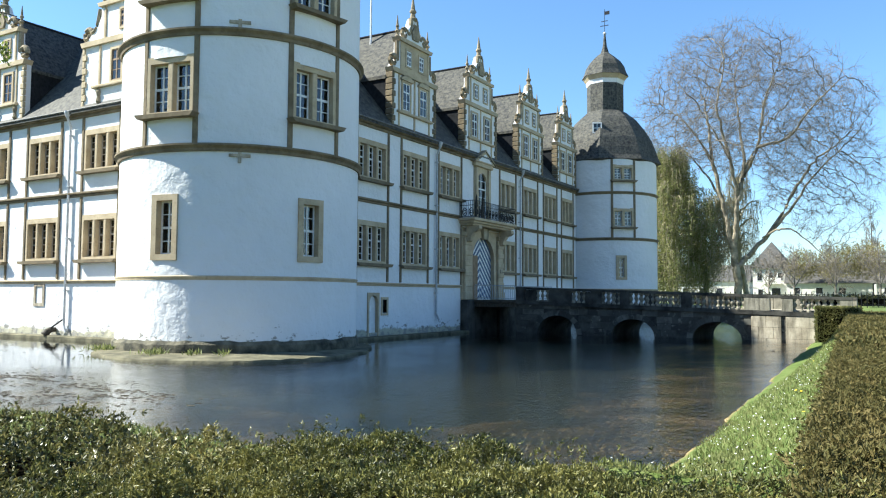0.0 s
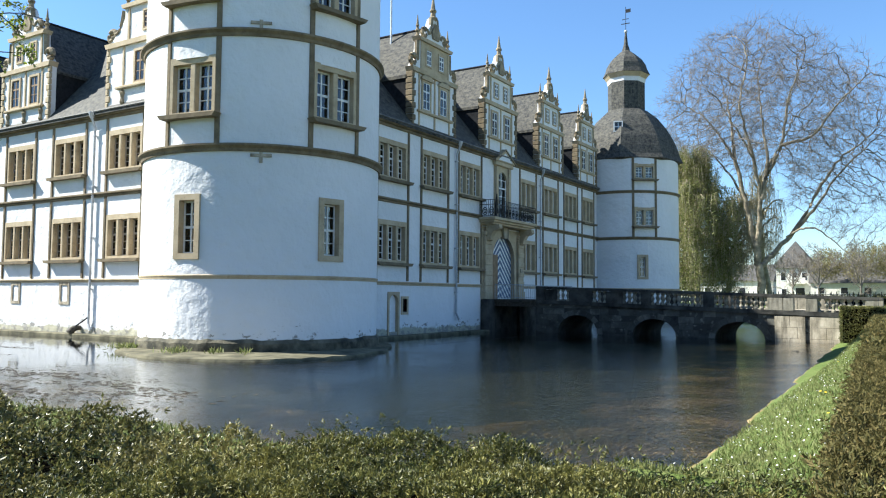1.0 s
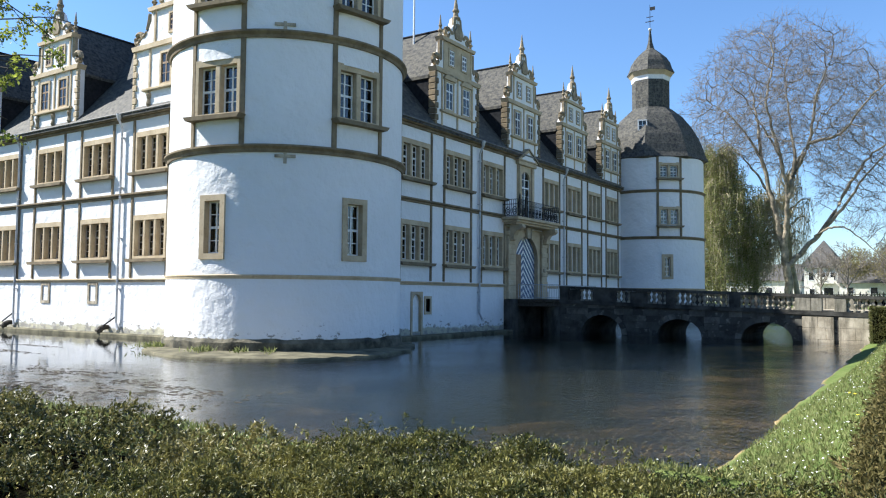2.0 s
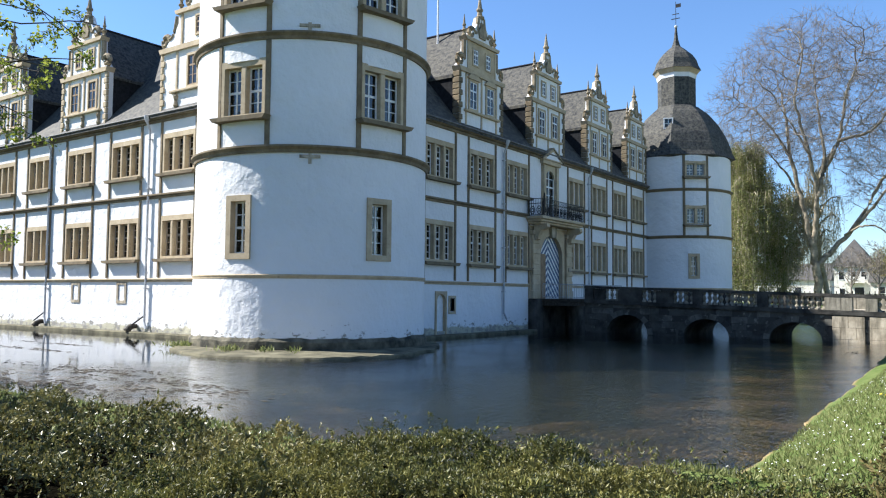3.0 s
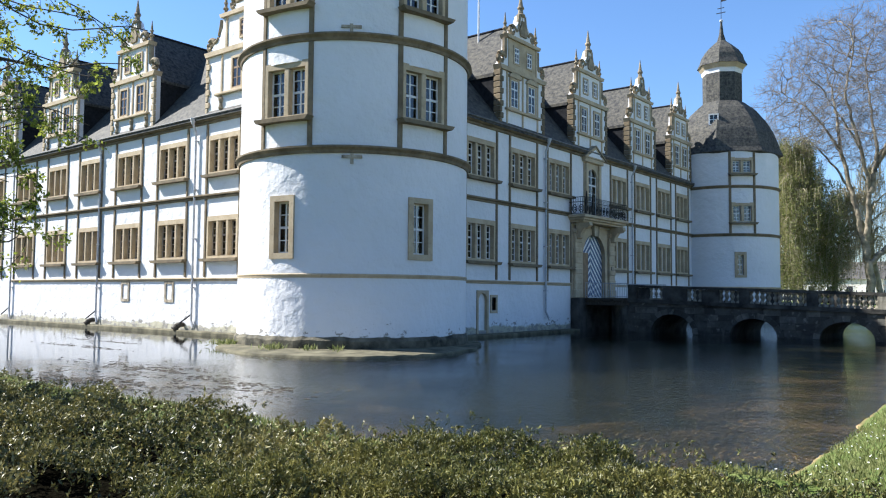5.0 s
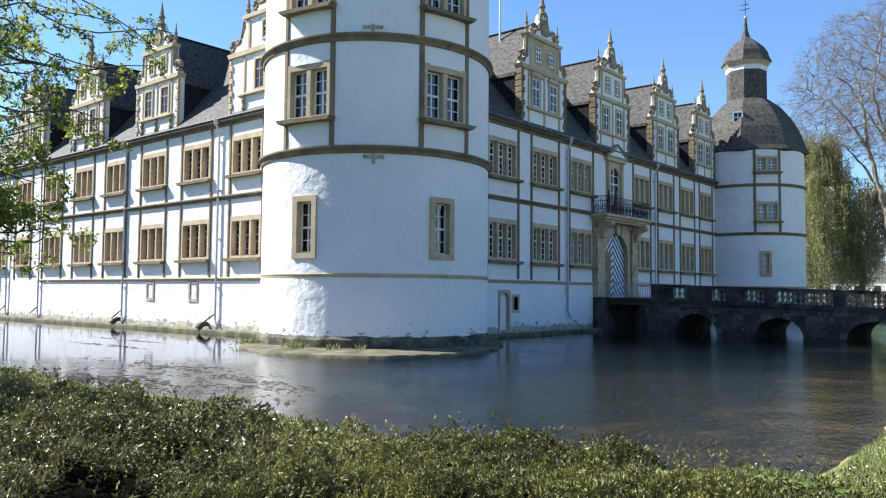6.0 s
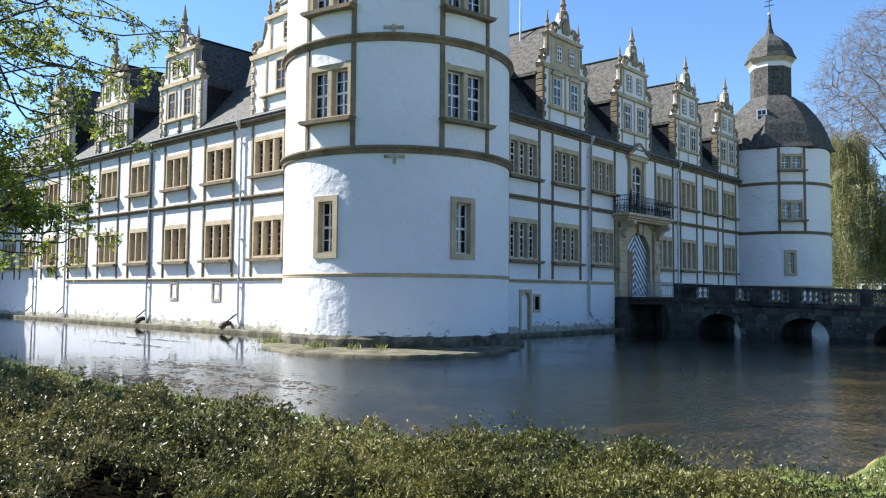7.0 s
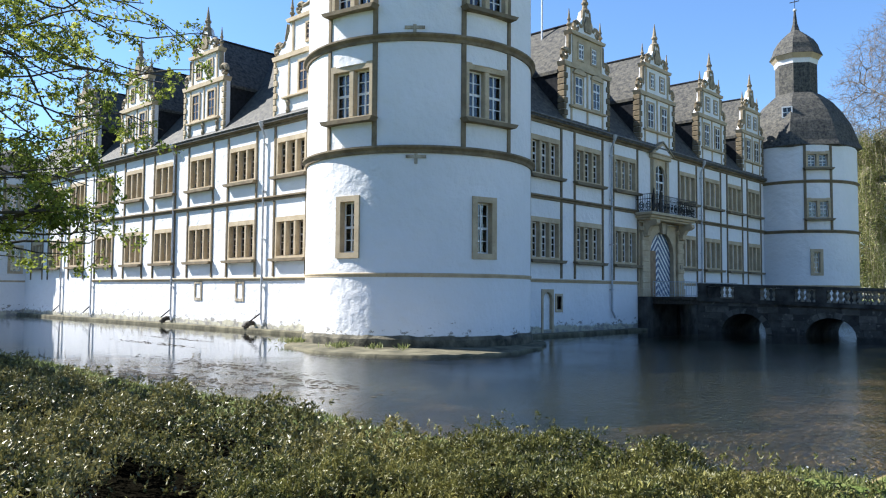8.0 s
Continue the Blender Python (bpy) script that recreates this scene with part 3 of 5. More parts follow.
def bands(w, m, u0, u1, gaps=()):
    spans, a = [], u0
    for g0, g1 in gaps:
        spans.append((a, g0))
        a = g1
    spans.append((a, u1))
    for a, b in spans:
        for z, h, out in ((2.98, 0.2, 0.14), (7.62, 0.25, 0.2)):
            bm = bmesh.new()
            box(bm, a, b, -out * 0.45, 0.02, z, z + h * 0.55, 0.02)
            box(bm, a, b, -out, 0.02, z + h * 0.55, z + h, 0.02)
            part("string_course", bm, STONE if z < 4 else COURSE, w, m=m)


def cornice(w, m, u0, u1):
    bm = bmesh.new()
    for z, h, out in ((EAVE - 0.35, 0.16, 0.1), (EAVE - 0.19, 0.17, 0.24)):
        box(bm, u0, u1, -out, 0.02, z, z + h, 0.02)
    part("cornice", bm, COURSE, w, m=m)
    bm = bmesh.new()
    tube(bm, [(u0, -0.36, EAVE + 0.06), (u1, -0.36, EAVE + 0.06)], 0.055, 8)
    part("gutter", bm, LEAD, w, m=m)


def roofs(w, m, u0, u1, gabs, depth=11.0, ridge=19.2):
    run = depth / 2
    bm = bmesh.new()
    lo, hi = EAVE + 0.02, ridge
    f = [(-0.35, lo - 0.05), (run, hi), (depth + 0.35, lo - 0.05), (depth + 0.35, lo - 0.25), (run, hi - 0.25), (-0.35, lo - 0.15)]
    a = [bm.verts.new((u0, y, z)) for y, z in f]
    b = [bm.verts.new((u1, y, z)) for y, z in f]
    for i in range(6):
        bm.faces.new((a[i], a[(i + 1) % 6], b[(i + 1) % 6], b[i]))
    bm.faces.new(a)
    bm.faces.new(b[::-1])
    roof_uv(part("roof", bm, SLATE, w, "steep grey slate roof", m))
    for c, hw in gabs:
        r = part("dormer_roof", prism(bmesh.new(), [(-hw - 0.1, 15.5), (0, 19.05), (hw + 0.1, 15.5), (hw + 0.1, 15.3), (0, 18.85), (-hw - 0.1, 15.3)], 0.38, run + 0.6), SLATE, w, "grey slate roof of a cross gable", m @ Matrix.Translation((c, 0, 0)))
        roof_uv(r)
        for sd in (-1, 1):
            # cheek shade is put into the slate colour
            part("cheek", boxes((sd * (hw - 0.06) - 0.06, sd * (hw - 0.06) + 0.06, 0.41, 4.2, EAVE - 0.1, 15.45)), SHADE_SLATE, w, "slate-hung dormer cheek, coloured dark for the shade on it", m @ Matrix.Translation((c, 0, 0)))
        tube_bm = tube(bmesh.new(), [(0, 0.4, 19.06), (0, run, 19.06)], 0.09, 6)
        part("ridge", tube_bm, SHADE_SLATE, w, m=m @ Matrix.Translation((c, 0, 0)))


def downpipe(kind, u, foot, label="grey zinc downpipe with a kinked foot"):
    m = wall_m(kind, u, 0)
    p = tagged(root("downpipe", m), label, "downpipe", "downpipes")
    part("pipe", tube(bmesh.new(), [(0, -0.36, EAVE - 0.02), (0, -0.34, EAVE - 0.3), (0, -0.14, EAVE - 0.75), (0, -0.14, foot + 0.4), (0.25, -0.2, foot)], 0.065, 8), ZINC, p)
    part("hopper", lathe(bmesh.new(), [(0.07, -0.3), (0.17, 0), (0.17, 0.08)], 8, (0, -0.36, EAVE - 0.02)), ZINC, p)
    if kind == "L":
        part("overflow", tube(bmesh.new(), [(0, -0.15, foot + 0.75), (-0.95, -0.32, foot + 0.2)], 0.045, 6), IRON, p)
    for z in (2.6, 5.4, 8.2, 11.0):
        part("bracket", boxes((-0.09, 0.09, -0.22, 0.01, z, z + 0.05)), ZINC, p)
    return p


RW = [(35.5, 1.4), (39.93, 1.42), (44.25, 1.4), (53.05, 1.3), (57.2, 1.36), (61.35, 1.36), (65.3, 1.3)]
RG = [(39.75, 2.45), (48.5, 2.45), (57.2, 2.4), (65.05, 2.25)]
LW = [(-36.1, 1.42), (-41.1, 1.46), (-46.0, 1.44), (-50.85, 1.42), (-55.55, 1.38), (-60.5, 1.5), (-65.8, 1.4), (-70.4, 1.35), (-74.5, 1.25)]
LG = [(-33.2, 4.6), (-45.8, 2.5), (-55.4, 2.5), (-65.0, 2.5)]
entrance_holes = [(46.95, 50.55, 1.2, 6.9), (47.95, 49.45, 7.95, 11.4), (35.1, 36.25, 0.35, 2.5), (36.55, 37.0, 1.45, 2.2)]
rw, rm = wing("entrance_wing", "white renaissance castle wing with sandstone strips and four gables", "R", 27.5, 71.0, RW, RG, entrance_holes, True)
lw, lm = wing("side_wing", "sunlit white castle wing with mullioned windows and scrolled gables", "L", -80.0, -27.0, LW, LG, [], True)
bands(rw, rm, 30.0, 68.1, [(45.7, 51.7)])
bands(lw, lm, -62.4, -30.5)
cornice(rw, rm, 30.0, 68.0)
cornice(lw, lm, -78.0, -30.6)
roofs(rw, rm, 29.0, 68.2, RG)
roofs(lw, lm, -79.0, -29.0, LG)
for c, hw in RG:
    gable(rw, rm @ Matrix.Translation((c, -0.03, EAVE)), hw, drops=False, hoods=c < 45)
for c, hw in LG:
    gable(lw, lm @ Matrix.Translation((c, -0.03, EAVE)), hw, drops=True)
for u in (42.35, 55.05, 67.9):
    downpipe("R", u, 0.9)
for u in (-38.6, -49.35, -62.35, -68.5):
    downpipe("L", u, 0.35)


# ---- round towers ----
def tower_wall(R, z0, z1, holes, thick=0.5):
    """A round wall with openings given as (azimuth 0, azimuth 1, z 0, z 1) in degrees and metres."""
    k = math.pi / 180 * R
    grid = [(a * k, b * k, c, d) for a, b, c, d in holes]
    us = sorted({-180 * k, 180 * k, *[h for g in grid for h in g[:2]], *[a * k for a in range(-180, 181, 4)]})
    vs = sorted({z0, z1, *[h for g in grid for h in g[2:]]})
    bm, keep = bmesh.new(), {}
    inside = lambda i, j: any(g[0] - 1e-6 <= (us[i] + us[i + 1]) / 2 <= g[1] and g[2] <= (vs[j] + vs[j + 1]) / 2 <= g[3] for g in grid)
    nu = len(us) - 1
    solid = lambda i, j: 0 <= j < len(vs) - 1 and not inside(i % nu, j)

    def v(i, j, y):
        i %= nu
        if (i, j, y) not in keep:
            a, r = us[i] / R, R - y
            keep[i, j, y] = bm.verts.new((r * math.cos(a), r * math.sin(a), vs[j]))
        return keep[i, j, y]

    for i in range(nu):
        for j in range(len(vs) - 1):
            if not solid(i, j):
                continue
            for y in (0, thick):
                bm.faces.new((v(i, j, y), v(i + 1, j, y), v(i + 1, j + 1, y), v(i, j + 1, y)))
            for di, dj, a, b in ((-1, 0, (i, j), (i, j + 1)), (1, 0, (i + 1, j), (i + 1, j + 1)), (0, -1, (i, j), (i + 1, j)), (0, 1, (i, j + 1), (i + 1, j + 1))):
                if not solid(i + di, j + dj):
                    bm.faces.new((v(*a, 0), v(*b, 0), v(*b, thick), v(*a, thick)))
    return bm


def ring(R, z, h, out):
    return lathe(bmesh.new(), [(R - 0.05, z), (R + out * 0.35, z), (R + out * 0.5, z + h * 0.4), (R + out, z + h * 0.75), (R + out, z + h), (R - 0.05, z + h + 0.05)], 72)


def round_tower(at, R, label, courses, big, small, top, dome, anchors=(), lantern=True):
    t = tagged(root("round_tower", Matrix.Translation(at)), label, "tower")
    holes = []
    for az, hw, z, h, *_ in big + small:
        half = math.degrees(math.asin((hw - 0.08) / R))
        holes.append((az - half, az + half, z + 0.06, z + h - 0.06))
    part("wall", tower_wall(R, -0.6, top, holes), PLASTER, t, "rough white limewashed round wall", smooth=True)
    for k, (az, z) in enumerate(anchors):
        part("wall_anchor", boxes((-0.42, 0.42, -0.05, 0.1, -0.06, 0.06), (-0.07, 0.07, -0.055, 0.1, -0.3, 0.12)), PALE, t, m=pose(R * math.cos(radians(az)), R * math.sin(radians(az)), z, 0, 0, az + 90))
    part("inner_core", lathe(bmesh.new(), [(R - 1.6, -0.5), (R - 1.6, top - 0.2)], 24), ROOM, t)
    for z, h, out in courses:
        part("string_course", ring(R, z, h, out), STONE if z < 4 else COURSE, t)

    def on(az, r, z):
        a = radians(az)
        return pose(r * math.cos(a), r * math.sin(a), z, 0, 0, az + 90)

    for az, hw, z, h, z0, z1 in big:
        window(t, on(az, R * math.cos(math.asin(hw / R)) + 0.02, z), hw, h, 2, 4, sill=0.22)
        for sd in (-1, 1):
            a = az + sd * math.degrees(math.asin((hw + 0.1) / R))
            part("pilaster_strip", boxes((-0.11, 0.11, -0.06, 0.12, z0, z1), bevel=0.02), COURSE, t, m=on(a, R, 0))
    for az, hw, z, h in small:
        window(t, on(az, R * math.cos(math.asin(hw / R)) + 0.05, z), hw, h, 1, 4, sill=0, jamb=0.24, head=0.24, depth=0.3)
    # roof: a swept dome, a slated lantern with a cupola, ball and vane
    roof = part("roof", lathe(bmesh.new(), [(R * r, top + z) for r, z in dome], 8, start=12), SLATE, t, "weathered grey slate bell roof with ridged hips")
    roof_uv(roof)
    if not lantern:
        return t, on
    k, z0 = R / 4.73, top + dome[-1][1]
    lan = part("lantern", lathe(bmesh.new(), [(1.75 * k, z0 - 0.3), (1.75 * k, z0 + 3.0), (1.0, z0 + 3.1)], 8, start=12), SLATE, t, "slate-hung lantern")
    roof_uv(lan)
    part("frieze", lathe(bmesh.new(), [(1.78 * k, z0 + 2.7), (1.85 * k, z0 + 3.05), (1.9 * k, z0 + 3.1)], 8, start=12), PLASTER, t)
    part("cornice", lathe(bmesh.new(), [(1.85 * k, z0 + 3.05), (2.15 * k, z0 + 3.45), (2.2 * k, z0 + 3.55), (1.0, z0 + 3.6)], 8, start=12), STONE, t)
    cup = part("cupola", lathe(bmesh.new(), [(2.25 * k, z0 + 3.5), (2.0 * k, z0 + 4.0), (1.85 * k, z0 + 4.5), (1.5 * k, z0 + 5.05), (0.9 * k, z0 + 5.6), (0.4 * k, z0 + 6.0), (0.2, z0 + 6.7), (0.08, z0 + 7.9)], 8, start=12), SLATE, t)
    roof_uv(cup)
    part("ball", lathe(bmesh.new(), [(0.03, -0.16), (0.13, -0.1), (0.17, 0), (0.13, 0.1), (0.03, 0.16)], 10, (0, 0, z0 + 7.95)), ZINC, t)
    part("vane", boxes((-0.02, 0.02, -0.02, 0.02, z0 + 8, z0 + 10.4), (-0.45, 0.4, -0.012, 0.012, z0 + 8.7, z0 + 8.78), (-0.35, 0.3, -0.01, 0.01, z0 + 9.15, z0 + 9.22), (0.0, 0.5, -0.012, 0.012, z0 + 9.8, z0 + 10.15)), IRON, t)
    return t, on


DOME = [(1.02, -0.25), (1.1, -0.1), (1.05, 0.35), (1.0, 1.1), (0.92, 2.1), (0.79, 3.2), (0.61, 4.3), (0.41, 5.1)]
COURSES = [(3.0, 0.15, 0.055), (8.1, 0.3, 0.22), (12.78, 0.3, 0.22), (17.4, 0.3, 0.22)]
near_tower, _ = round_tower(NEAR_C, NEAR_R, "massive white round corner tower with sandstone bands, half in sun", COURSES,
    [(-79.0, 1.12, 9.62, 2.42, 8.4, 12.8), (-11.6, 1.12, 9.62, 2.42, 8.4, 12.8), (-79.0, 1.12, 14.35, 2.4, 13.08, 17.4), (-11.6, 1.12, 14.35, 2.4, 13.08, 17.4)],
    [(-79.2, 0.62, 3.78, 2.62), (-13.6, 0.62, 3.78, 2.62)], 18.0, DOME, [(-46.5, 7.95), (-47.5, 13.35)])
far_tower, _ = round_tower(FAR_C, FAR_R, "white round tower with bell-shaped slate roof and lantern", [(3.0, 0.17, 0.12), (7.55, 0.24, 0.16), (11.75, 0.24, 0.16)],
    [(-52.0, 0.95, 8.75, 1.75, 7.8, 11.75), (-52.0, 0.95, 13.0, 1.45, 12.0, 15.0)], [(-55.0, 0.5, 4.0, 2.2)], 15.1, DOME)
west_tower, _ = round_tower((-82.6, 26.0, 0), NEAR_R, "white round corner tower seen past the foliage", COURSES[:3],
    [(-10.5, 1.12, 9.62, 2.42, 8.4, 12.78)], [(-12.0, 0.63, 3.78, 2.62)], 13.2, [(1.02, -0.2), (1.06, -0.05), (0.5, 1.9), (0.02, 2.9)], lantern=False)
# the dormer slit of the far tower's roof
d = tagged(root("roof_hatch", pose(-23.75, 68.35, 17.55, 0, 0, 18)), "small white roof hatch with four panes", "dormer")
part("frame", holed_box(-0.42, 0.42, 0, 1.0, 0.1, -0.25, 1.2), PAINT, d)
part("pane", boxes((-0.32, 0.32, -0.15, -0.13, 0.1, 0.9)), DARKPANE, d)
part("bar", boxes((-0.03, 0.03, -0.2, -0.12, 0.1, 0.9), (-0.32, 0.32, -0.195, -0.125, 0.46, 0.52)), PAINT, d)

# ---- muddy apron and footing ledges ----
MUDDARK = plain("damp_plinth_stone", (0.03, 0.03, 0.022), (0.16, 0.145, 0.10), 1.7, 0.85, bump=0.6, spec=0.25, dist=0.05)
def apron():
    bm = bmesh.new()
    rows = []
    for i in range(61):
        az = -140 + i * 3.2
        r1 = 5.35
        wide = 2.5 * math.exp(-((az + 48) / 48) ** 2) + 0.55 + 0.25 * noise.noise((az * 0.08, 0, 0))
        row = []
        for f, z in ((0, 0.14), (0.25, 0.13), (0.7, 0.12), (0.96, 0.08), (1.0, -0.12)):
            r = r1 + wide * f
            row.append(bm.verts.new((NEAR_C.x + r * math.cos(radians(az)), NEAR_C.y + r * math.sin(radians(az)), z + (0.04 * noise.noise((az * 0.3, f * 6, 0)) if 0 < f < 1 else 0))))
        rows.append(row)
    for p, q in zip(rows, rows[1:]):
        for i in range(4):
            bm.faces.new((p[i], q[i], q[i + 1], p[i + 1]))
    return bm


tagged(part("mud_apron", apron(), MUDSTONE, smooth=True), "low apron of silt and stone at the tower's foot", "ledge", kind="structure")
tagged(part("tower_plinth", lathe(bmesh.new(), [(5.3, -0.3), (5.42, -0.3), (5.42, 0.3), (5.41, 0.45), (5.28, 0.62)], 96, tuple(NEAR_C)), MUDDARK), "dark damp stone plinth round the tower", "plinth", kind="structure")
plinth = bpy.data.objects["tower_plinth"]
for pv in plinth.data.vertices:
    if pv.co.z > 0.2:
        pv.co.z += 0.07 * noise.noise((pv.co.x * 0.9, pv.co.y * 0.9, 2.0)) + 0.06 * noise.noise((pv.co.x * 4, pv.co.y * 4, 1.0))
tagged(part("footing_ledge", boxes((30.5, 45.7, -0.75, -0.001, -0.5, 0.16), bevel=0.05), MUDSTONE, m=rm), "damp stone footing ledge along the entrance wing", "ledge", kind="structure")
tagged(part("footing_ledge", boxes((-80, -31, -0.6, -0.001, -0.5, 0.2), bevel=0.05), MUDSTONE, m=lm), "pale stone footing ledge along the side wing", "ledge", kind="structure")
# ---- gate, balcony and doors of the entrance wing ----
def clip(poly, u0, u1, v0, v1):
    for axis, lim, sign in ((0, u0, 1), (0, u1, -1), (1, v0, 1), (1, v1, -1)):
        out = []
        for p, q in zip(poly, poly[1:] + poly[:1]):
            a, b = sign * (p[axis] - lim), sign * (q[axis] - lim)
            if a >= 0:
                out.append(p)
            if a * b < 0:
                t = a / (a - b)
                out.append((p[0] + t * (q[0] - p[0]), p[1] + t * (q[1] - p[1])))
        poly = out
        if len(poly) < 3:
            return []
    return poly


def arch_frame(hw, spring, z0, ohw, z1, y0, y1, n=14, rise=None):
    """A slab with an arched opening."""
    rise = rise or hw
    arc = [(hw * math.cos(math.pi * i / n), spring + rise * math.sin(math.pi * i / n)) for i in range(n + 1)]
    return prism(bmesh.new(), [(ohw, z0), (ohw, z1), (-ohw, z1), (-ohw, z0), (-hw, z0)] + arc[::-1] + [(hw, z0)], y0, y1)


GC = 48.75
gate = tagged(root("castle_gate", rm @ Matrix.Translation((GC, 0, 0))), "sandstone castle portal with blue and white striped gate", "gate")
part("surround", arch_frame(1.72, 4.95, 2.2, 3.02, 7.1, -0.14, 0.3), STONE, gate)
part("archivolt", arch_frame(1.66, 4.95, 2.25, 1.98, 6.98, -0.2, -0.135), STONE, gate)
for sd in (-1, 1):
    part("pillar", boxes((sd * 2.5 - 0.42, sd * 2.5 + 0.42, -0.34, -0.13, 2.3, 6.5), (sd * 2.5 - 0.5, sd * 2.5 + 0.5, -0.42, -0.13, 2.2, 2.75), (sd * 2.5 - 0.5, sd * 2.5 + 0.5, -0.42, -0.13, 6.5, 6.8), bevel=0.04), STONE, gate)
    for z in (3.1, 3.8, 4.5, 5.2, 5.9):
        part("rustic_block", boxes((sd * 2.5 - 0.46, sd * 2.5 + 0.46, -0.38, -0.3, z, z + 0.36), bevel=0.05), STONE, gate)
# third box runs the dark stone on to imitate shade below the footbridge
part("base", boxes((-3.05, -1.9, -0.55, -0.002, -0.5, 2.2), (1.9, 3.05, -0.55, -0.36, -0.5, 2.2), (-1.9, 8.5, -0.35, -0.002, -0.5, 1.95), bevel=0.05), BRIDGE, gate, "dark stone base in the water, run on to imitate shade")
for sd, name in ((-1, "gate_leaf"), (1, "gate_leaf")):
    u0, u1 = (0.02, 1.8) if sd > 0 else (-1.8, -0.02)
    leaf = part(name, boxes((u0, u1, 0.12, 0.2, 2.2, 6.88)), PAINT, gate)
    for i in range(-8, 26):
        c = 2.0 + i * 0.46
        band = [(-2, c + 2 * sd), (2, c - 2 * sd), (2, c - 2 * sd + 0.23), (-2, c + 2 * sd + 0.23)]
        p = clip(band, u0 + 0.01, u1 - 0.01, 2.25, 6.86)
        if p:
            part("stripe", prism(bmesh.new(), p, 0.105, 0.125), BLUE, leaf)
part("wicket", boxes((-1.72, -0.45, 0.03, 0.1, 2.2, 5.3), bevel=0.02), WOOD, gate, "plain brown wooden wicket door")
part("keystone", prism(bmesh.new(), [(-0.3, 6.45), (0.3, 6.45), (0.42, 7.2), (-0.42, 7.2)], -0.42, -0.13), PALE, gate)
part("inscription_plate", boxes((2.3, 2.62, -0.4, -0.34, 4.1, 4.4)), PALE, gate)

balcony = tagged(root("balcony", rm @ Matrix.Translation((GC - 0.1, 0, 0))), "stone balcony on carved consoles with black iron railing", "balcony")
part("slab", boxes((-3.3, 3.3, -1.3, -0.002, 7.52, 7.72), (-3.15, 3.15, -1.15, -0.002, 7.36, 7.52), (-3.0, 3.0, -1.0, -0.002, 7.22, 7.36), bevel=0.03), STONE, balcony)
for u in (-2.5, 2.5):
    part("console", prism(bmesh.new(), [(0, 7.22), (-0.95, 7.22), (-1.0, 7.0), (-0.8, 6.85), (-0.55, 6.8), (-0.35, 6.5), (-0.3, 6.2), (0, 6.1)], -0.22, 0.22), STONE, balcony, m=Matrix.Translation((u, -0.34, 0)) @ pose(0, 0, 0, 0, 0, -90) @ pose(0, 0, 0, 0, 0, 180))


def railing_side(length, h=1.0):
    bm = bmesh.new()
    for z in (0.06, h * 0.72, h):
        tube(bm, [(0, 0, z), (length, 0, z)], 0.022, 5)
    k = int(length / 0.16)
    for i in range(k + 1):
        tube(bm, [(length * i / k, 0, 0.06), (length * i / k, 0, h)], 0.018, 4)
    for i in range(int(length / 0.5)):
        c = 0.25 + i * 0.5
        tube(bm, [(c + 0.17 * math.cos(a), 0, 0.39 + 0.26 * math.sin(a)) for a in (2 * math.pi * j / 12 for j in range(13))], 0.028, 4)
        tube(bm, [(c + 0.08 * math.cos(a), 0, 0.39 + 0.1 * math.sin(a)) for a in (2 * math.pi * j / 10 for j in range(11))], 0.03, 4)
    return bm


part("front_railing", railing_side(6.3, 1.15), IRON, balcony, m=Matrix.Translation((-3.15, -1.2, 7.72)))
part("side_railing", railing_side(1.15, 1.15), IRON, balcony, m=Matrix.Translation((-3.15, -1.2, 7.72)) @ pose(0, 0, 0, 0, 0, 90))
part("side_railing", railing_side(1.15, 1.15), IRON, balcony, m=Matrix.Translation((3.15, -1.2, 7.72)) @ pose(0, 0, 0, 0, 0, 90))
for u in (-2.9, -2.0):
    part("pole_holder", tube(bmesh.new(), [(u, -1.15, 7.75), (u + 0.03, -1.17, 8.6), (u - 0.06, -1.25, 9.25)], [0.08, 0.11, 0.04], 6), IRON, balcony)

bdoor = tagged(root("balcony_door", rm @ Matrix.Translation((GC - 0.05, 0, 7.72))), "arched white glazed balcony door in a sandstone surround", "door")
part("surround", arch_frame(0.72, 2.75, 0.0, 1.15, 4.1, -0.1, 0.1), STONE, bdoor)
for sd in (-1, 1):
    part("pilaster", boxes((sd * 0.95 - 0.16, sd * 0.95 + 0.16, -0.24, -0.09, 0, 3.8), bevel=0.03), STONE, bdoor)
part("entablature", boxes((-1.35, 1.35, -0.3, -0.002, 3.85, 4.15), bevel=0.04), STONE, bdoor)
part("pediment", prism(bmesh.new(), [(-1.5, 4.15), (1.5, 4.15), (0, 5.0)], -0.35, 0.1), STONE, bdoor)
part("pediment_field", prism(bmesh.new(), [(-1.05, 4.24), (1.05, 4.24), (0, 4.82)], -0.358, -0.34), PLASTER, bdoor)
part("pediment_roof", prism(bmesh.new(), [(-1.62, 4.13), (0, 5.02), (1.62, 4.13), (1.62, 4.22), (0, 5.12), (-1.62, 4.22)], -0.42, 0.1), SCROLL, bdoor)
part("leaf", casement_bm(1.46, 3.5, 6, 0.0), PAINT, bdoor, m=Matrix.Translation((-0.73, 0, 0)))
pn = part("pane", boxes((-0.68, 0.68, 0.035, 0.045, 0.05, 3.45)), GLASS, bdoor)
pn.visible_shadow = False
# added white panel that brightens the panes from behind
part("curtain", boxes((-0.66, 0.66, 0.14, 0.16, 0.05, 3.5)), PAINT, bdoor, "pale panel added behind the glass to brighten it")

